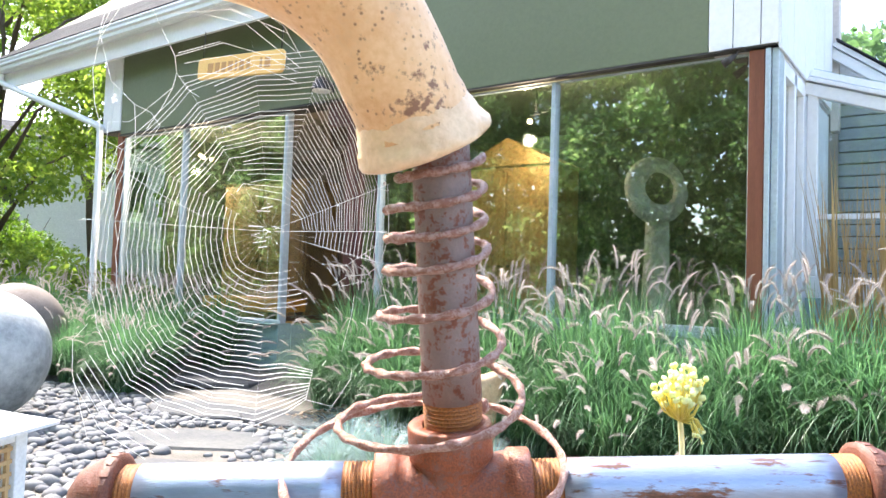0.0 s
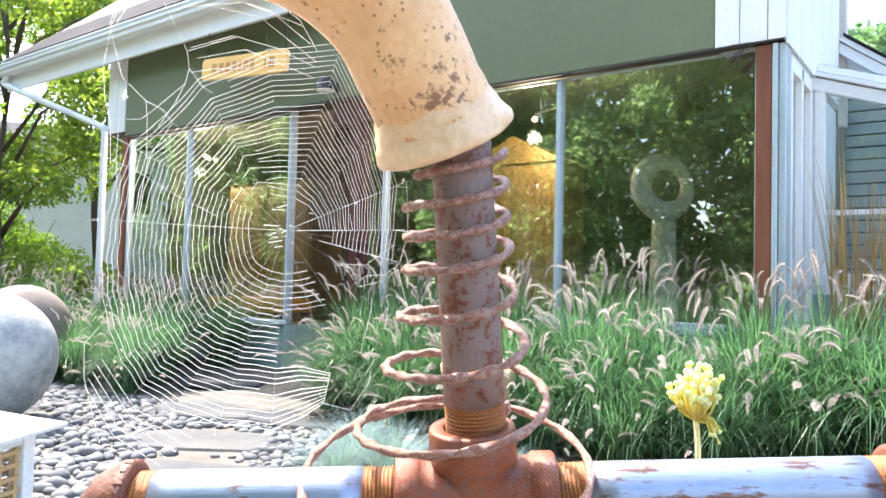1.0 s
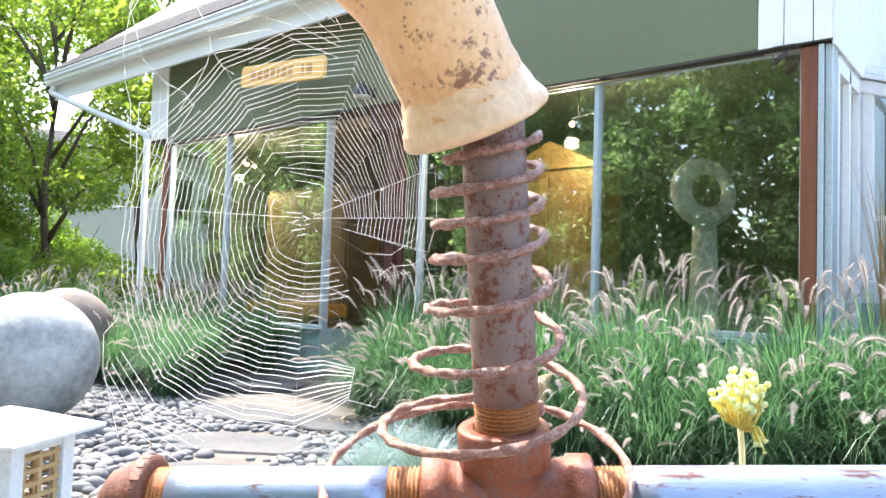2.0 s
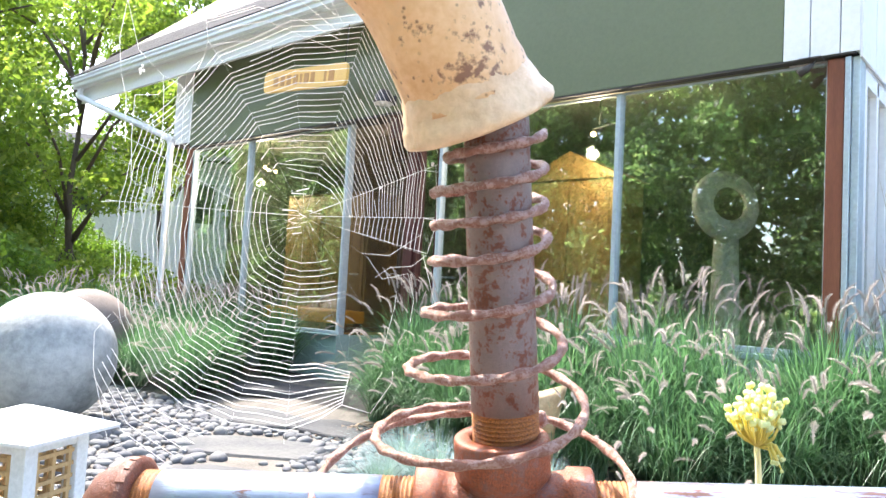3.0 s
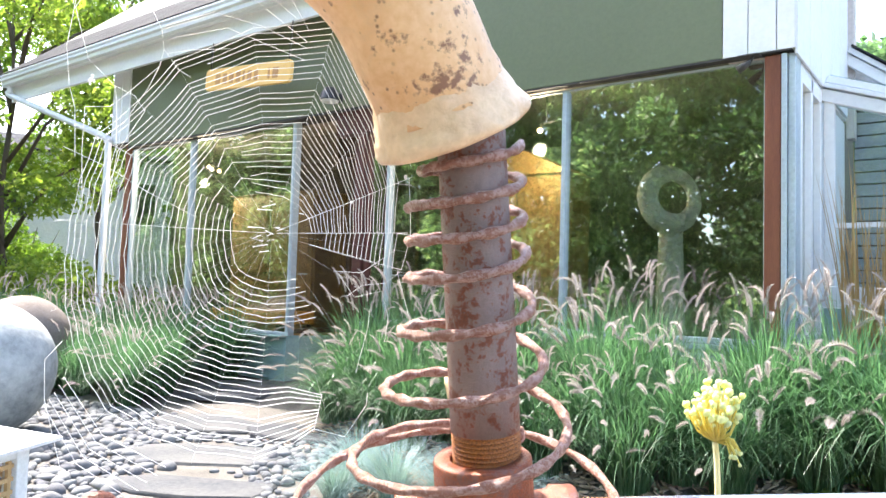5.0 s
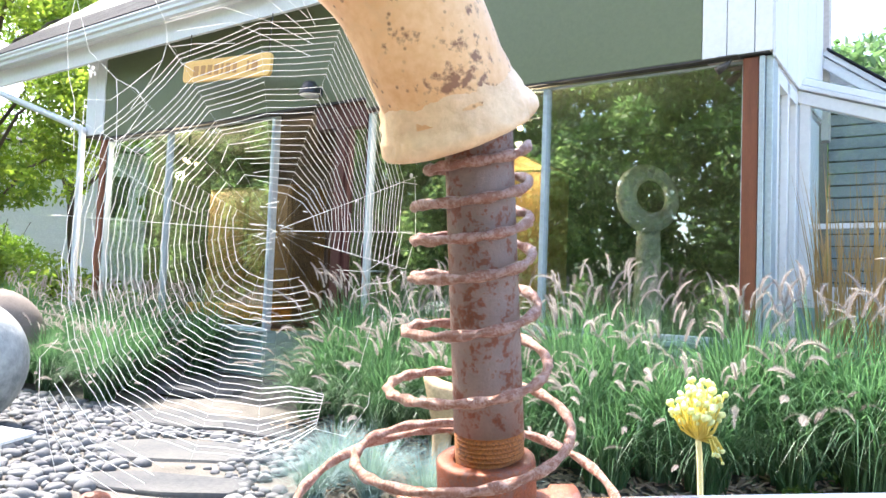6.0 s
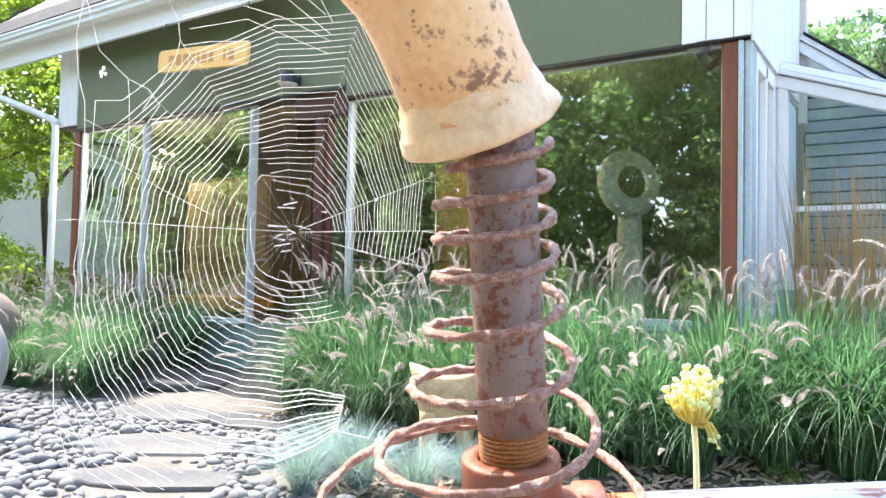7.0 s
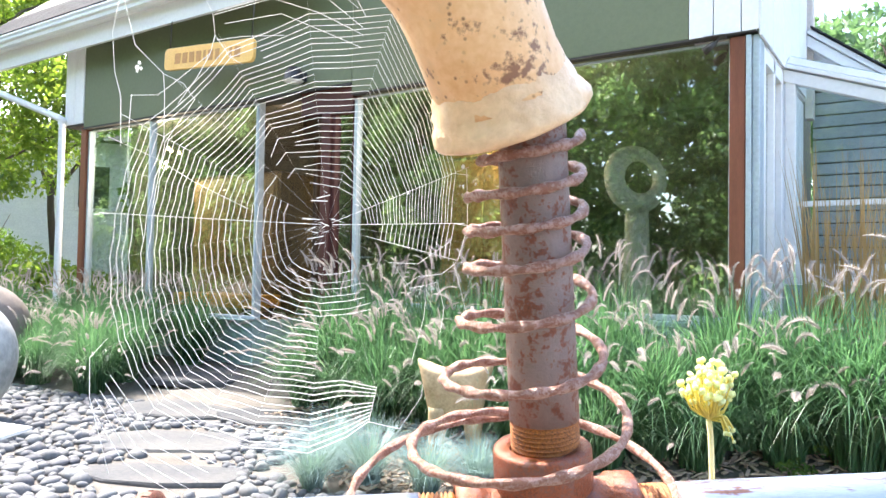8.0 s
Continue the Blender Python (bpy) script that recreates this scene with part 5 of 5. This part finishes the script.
def shrub(x, y, r, h, mat, seed, label, per=500):
    rng = np.random.default_rng(seed)
    o = thing("shrub", pose(x, y, 0), label, "shrub", "garden shrubs")
    bm = bmesh.new()
    for k in range(5):
        q = k * 1.26
        sweep(bm, [(0.05 * math.cos(q), 0.05 * math.sin(q), 0), (r * 0.3 * math.cos(q), r * 0.3 * math.sin(q), h * 0.5), (r * 0.6 * math.cos(q), r * 0.6 * math.sin(q), h * 0.85)], [0.02, 0.014, 0.006], 6)
    part("stem", bm, M_BARK, o)
    cs = [(r * 0.7 * math.cos(q) * w, r * 0.7 * math.sin(q) * w, h * z) for q, w, z in zip(rng.uniform(0, 6.28, 12), rng.uniform(0.2, 1, 12), rng.uniform(0.25, 0.85, 12))]
    V, F = leaf_cloud(rng, cs, [r * 0.42] * 12, per, 0.05)
    tagged(from_arrays("foliage", V, F, mat, o), kind="stuff")


shrub(-11.0, 3.4, 1.0, 1.3, M_LEAF2, 31, "dark green shrub beyond the stone balls")
shrub(-12.2, 5.0, 1.1, 1.2, M_LEAF, 32, "light green shrub beside the lawn")
shrub(-10.2, 5.6, 0.9, 0.9, M_LEAF, 33, "light green shrub beside the lawn")
shrub(-13.2, 3.2, 1.3, 2.1, M_LEAF2, 35, "dark green shrub beyond the stone balls")
shrub(-14.6, 4.9, 1.3, 1.7, M_LEAF2, 36, "dark green shrub beyond the stone balls")
shrub(-15.8, 6.1, 1.5, 4.0, M_LEAF2, 41, "tall dark green shrub under the trees", 900)
shrub(-15.2, 4.7, 1.4, 3.6, M_LEAF, 42, "tall light green shrub under the trees", 900)
shrub(-16.5, 7.2, 1.2, 2.3, M_LEAF2, 43, "dark green shrub below the white house", 800)
shrub(-12.0, 1.6, 1.2, 1.8, M_LEAF2, 34, "dark green shrub beyond the stone balls")


def far_house():
    o = thing("far_house", pose(-20.5, 12.0, 0, 0, 0, 60), "white clapboard house across the street", "house")
    for k in range(21):
        part("clapboard", boxed(-5, 5, -0.02, 0.04, 0.3 + k * 0.2, 0.495 + k * 0.2, m=pose(0, 0, 0, 0, 0, 0)), M_SIDING, o, "", False)
    part("wall", boxed(-5, 5, 0.05, 6, 0.0, 4.52), M_SIDING, o, "", False)
    for x in (-3.2, 0.2, 2.8):
        w = part("window", boxed(x - 0.5, x + 0.5, -0.06, -0.025, 2.5, 3.9, bevel=0.02), M_WHITE, o, "", False)
        part("pane", boxed(x - 0.4, x + 0.4, -0.075, -0.063, 2.6, 3.8), M_DARKGAP, w, "dark window pane", False)
    bm = bmesh.new()
    vs = [bm.verts.new(v) for v in ((-5.4, -0.4, 4.53), (-5.4, 6.4, 4.53), (-5.4, 3, 5.5))]
    f = bm.faces.new(vs)
    r = bmesh.ops.extrude_face_region(bm, geom=[f])
    bmesh.ops.translate(bm, vec=(10.8, 0, 0), verts=[v for v in r["geom"] if isinstance(v, bmesh.types.BMVert)])
    part("roof", bm, M_SHINGLE, o, "grey shingled roof", False)


far_house()


def hedge():
    """Tall hedge and trees behind the camera, which the panes mirror."""
    rng = np.random.default_rng(77)
    cs, rs = [], []
    for x in np.arange(-32, 3.0, 0.55):
        for z in np.arange(0.3, 7.4, 0.6):
            cs.append((x + rng.uniform(-0.4, 0.4), -4.6 + rng.uniform(-1.2, 0.7), z + rng.uniform(-0.3, 0.3)))
            rs.append(rng.uniform(0.40, 0.68))
    V, F = leaf_cloud(rng, cs, rs, 330, 0.078, 0.9)
    back, size = [], []
    for x in np.arange(-38, 4.0, 0.9):
        for z in np.arange(0.4, 8.5, 0.9):
            back.append((x + rng.uniform(-0.4, 0.4), -7.0 + rng.uniform(-0.6, 0.6), z))
            size.append(rng.uniform(0.7, 1.0))
    V2, F2 = leaf_cloud(rng, back, size, 170, 0.19, 0.9)
    V, F = np.vstack([V, V2]), np.vstack([F, F2 + len(V)])
    ob = from_arrays("hedge", V, F, M_HEDGE)
    tagged(ob, "tall leafy green hedge facing the house", "hedge", kind="stuff")


hedge()


# ---- loose stones and paving, last ----
def flagstone(x, y, w, d, turn, seed):
    rng = random.Random(seed)
    bm = bmesh.new()
    n_ = 9
    ring = []
    for k in range(n_):
        q = 2 * math.pi * k / n_
        s = 1 / max(abs(math.cos(q)), abs(math.sin(q))) ** 0.7 * rng.uniform(0.86, 1.05)
        ring.append((math.cos(q) * s * w / 2, math.sin(q) * s * d / 2))
    lo = [bm.verts.new((a_ * 1.01, b_ * 1.01, 0.0)) for a_, b_ in ring]
    md = [bm.verts.new((a_, b_, 0.036)) for a_, b_ in ring]
    hi = [bm.verts.new((a_ * 0.97, b_ * 0.97, 0.045 + rng.uniform(-0.003, 0.003))) for a_, b_ in ring]
    for a_, b_ in ((lo, md), (md, hi)):
        for k in range(n_):
            bm.faces.new((a_[k], a_[(k + 1) % n_], b_[(k + 1) % n_], b_[k]))
    bm.faces.new(hi)
    bm.faces.new(lo[::-1])
    ob = part("flagstone", bm, M_FLAG, None, "", False)
    ob.matrix_basis = pose(x, y, ground_z(x, y) - 0.028, 0, 0, turn)
    tagged(ob, "flat grey bluestone flag set in gravel", "paving stone", "flagstones of the path")
    return (x, y, max(w, d) / 2)


FLAGS = [flagstone(-3.95, 3.05, 0.95, 0.55, 20, 1), flagstone(-3.35, 2.45, 0.85, 0.5, 30, 2), flagstone(-2.85, 2.05, 0.80, 0.30, 28, 3), flagstone(-4.55, 3.55, 0.8, 0.5, 15, 4),
         flagstone(-3.35, 3.15, 0.7, 0.5, 10, 6), flagstone(-2.2, 1.6, 0.9, 0.55, 30, 7)]


def slate_edging():
    rng = random.Random(8)
    for k, (x, y, z) in enumerate(((-0.30, 3.92, 0.0), (-0.36, 3.93, 0.055), (-0.26, 3.95, 0.11), (-0.02, 3.90, 0.0), (0.05, 3.92, 0.055), (-0.05, 3.94, 0.11))):
        bm = boxed(-0.16, 0.16, -0.10, 0.10, 0.0, 0.052, bevel=0.008)
        for v in bm.verts:
            v.co += Vector((rng.uniform(-0.012, 0.012), rng.uniform(-0.012, 0.012), 0))
        ob = part("slate", bm, M_DARKSTONE, None, "", False)
        ob.matrix_basis = pose(x, y, ground_z(x, y) - 0.01 + z, 0, 0, rng.uniform(-14, 14))
        tagged(ob, "flat dark slate of the dry stone edging", "edging stone", "slates of the edging")


slate_edging()


def weeds():
    """Low green weeds in the mulch in front of the grasses."""
    rng = np.random.default_rng(41)
    for x, y, r in ((-0.63, 3.40, 0.07), (-0.46, 3.66, 0.10)):
        o = thing("weed", pose(x, y, ground_z(x, y)), "low bright green weed growing in the mulch", "weed", "weeds in the mulch")
        cs = [(rng.uniform(-r, r), rng.uniform(-r, r), rng.uniform(0.02, 0.06)) for _ in range(7)]
        V, F = leaf_cloud(rng, cs, [r * 0.5] * 7, 26, 0.014)
        tagged(from_arrays("foliage", V, F, M_LAWN, o), kind="stuff")


weeds()


def pebble_shape(seed):
    bm = bmesh.new()
    bmesh.ops.create_icosphere(bm, subdivisions=2, radius=1)
    rng = random.Random(seed)
    sx, sy, sz = rng.uniform(0.85, 1.25), rng.uniform(0.65, 0.95), rng.uniform(0.48, 0.75)
    for v in bm.verts:
        v.co *= 1 + 0.22 * noise.noise(v.co * 0.9 + Vector((seed * 7.1, 0, 0)))
        v.co = Vector((v.co.x * sx, v.co.y * sy, v.co.z * sz))
    me = bpy.data.meshes.new("pebble")
    bm.to_mesh(me)
    bm.free()
    for p in me.polygons:
        p.use_smooth = True
    me.materials.append(M_PEBBLE)
    return me


def pebbles():
    rng = random.Random(9)
    shapes = [pebble_shape(s) for s in range(8)]
    bed = tagged(new("gravel_bed"), "bed of rounded grey river stones", "gravel", kind="structure")
    V, F, singles = [], [], 0
    arrays = [(np.array([v.co for v in me.vertices]), [tuple(p.vertices) for p in me.polygons]) for me in shapes]
    placed = {}
    tries = 0
    while tries < 20000:
        tries += 1
        x, y = rng.uniform(-6.6, -1.2), rng.uniform(0.2, 3.4)
        if y > 3.05 + 0.10 * (x + 4) or (x > -2.6 and y > 2.3) or y < -0.45 * x - 0.9:
            continue
        r = rng.choice((0.022, 0.027, 0.032, 0.038, 0.048))
        if any(math.hypot((x - fx) / 1.05, (y - fy) / 0.72) < fr * 0.9 for fx, fy, fr in FLAGS):
            continue
        key = (int(x / 0.14), int(y / 0.14))
        if any(math.hypot(x - q[0], y - q[1]) < (r + q[2]) * 0.72 for i in (-1, 0, 1) for j in (-1, 0, 1) for q in placed.get((key[0] + i, key[1] + j), ())):
            continue
        placed.setdefault(key, []).append((x, y, r))
        k = rng.randrange(8)
        m = pose(x, y, ground_z(x, y) + r * 0.22, rng.uniform(-14, 14), rng.uniform(-14, 14), rng.uniform(0, 360)) @ Matrix.Scale(r, 4)
        if singles < 300 and -4.2 < x < -2.0 and y < 2.7:
            ob = new("pebble", shapes[k])
            ob.parent = bed
            ob.matrix_basis = m
            singles += 1
        else:
            co, fs = arrays[k]
            w = np.array(m.to_3x3()) @ co.T
            n0 = len(V)
            V.extend((w.T + np.array(m.translation)).tolist())
            F.extend([tuple(i + n0 for i in f) for f in fs])
    tagged(from_arrays("pebbles", V, F, M_PEBBLE, bed, True), kind="stuff")


pebbles()


def mulch():
    rng = np.random.default_rng(4)
    n_ = 5200
    x, y = rng.uniform(-3.4, 1.2, n_), rng.uniform(2.4, 3.9, n_)
    V, F = [], []
    for k in range(n_):
        if x[k] < -2.4 and y[k] < 2.9:
            continue
        m = np.array(Euler((rng.uniform(-0.5, 0.5), rng.uniform(-0.5, 0.5), rng.uniform(0, 6.28))).to_matrix())
        l_, w_, t_ = rng.uniform(0.012, 0.04), rng.uniform(0.005, 0.012), 0.003
        c = np.array([(sx * l_, sy * w_, sz * t_) for sz in (-1, 1) for sx, sy in ((-1, -1), (1, -0.7), (0.8, 1), (-0.9, 0.8))]) @ m.T + np.array((x[k], y[k], ground_z(x[k], y[k]) + 0.012))
        n0 = len(V)
        V.extend(c.tolist())
        F += [tuple(n0 + i for i in f) for f in ((0, 3, 2, 1), (4, 5, 6, 7), (0, 1, 5, 4), (1, 2, 6, 5), (2, 3, 7, 6), (3, 0, 4, 7))]
    ob = from_arrays("mulch_chips", V, F, M_MULCH)
    tagged(ob, "loose brown bark mulch chips", "mulch", kind="stuff")


mulch()
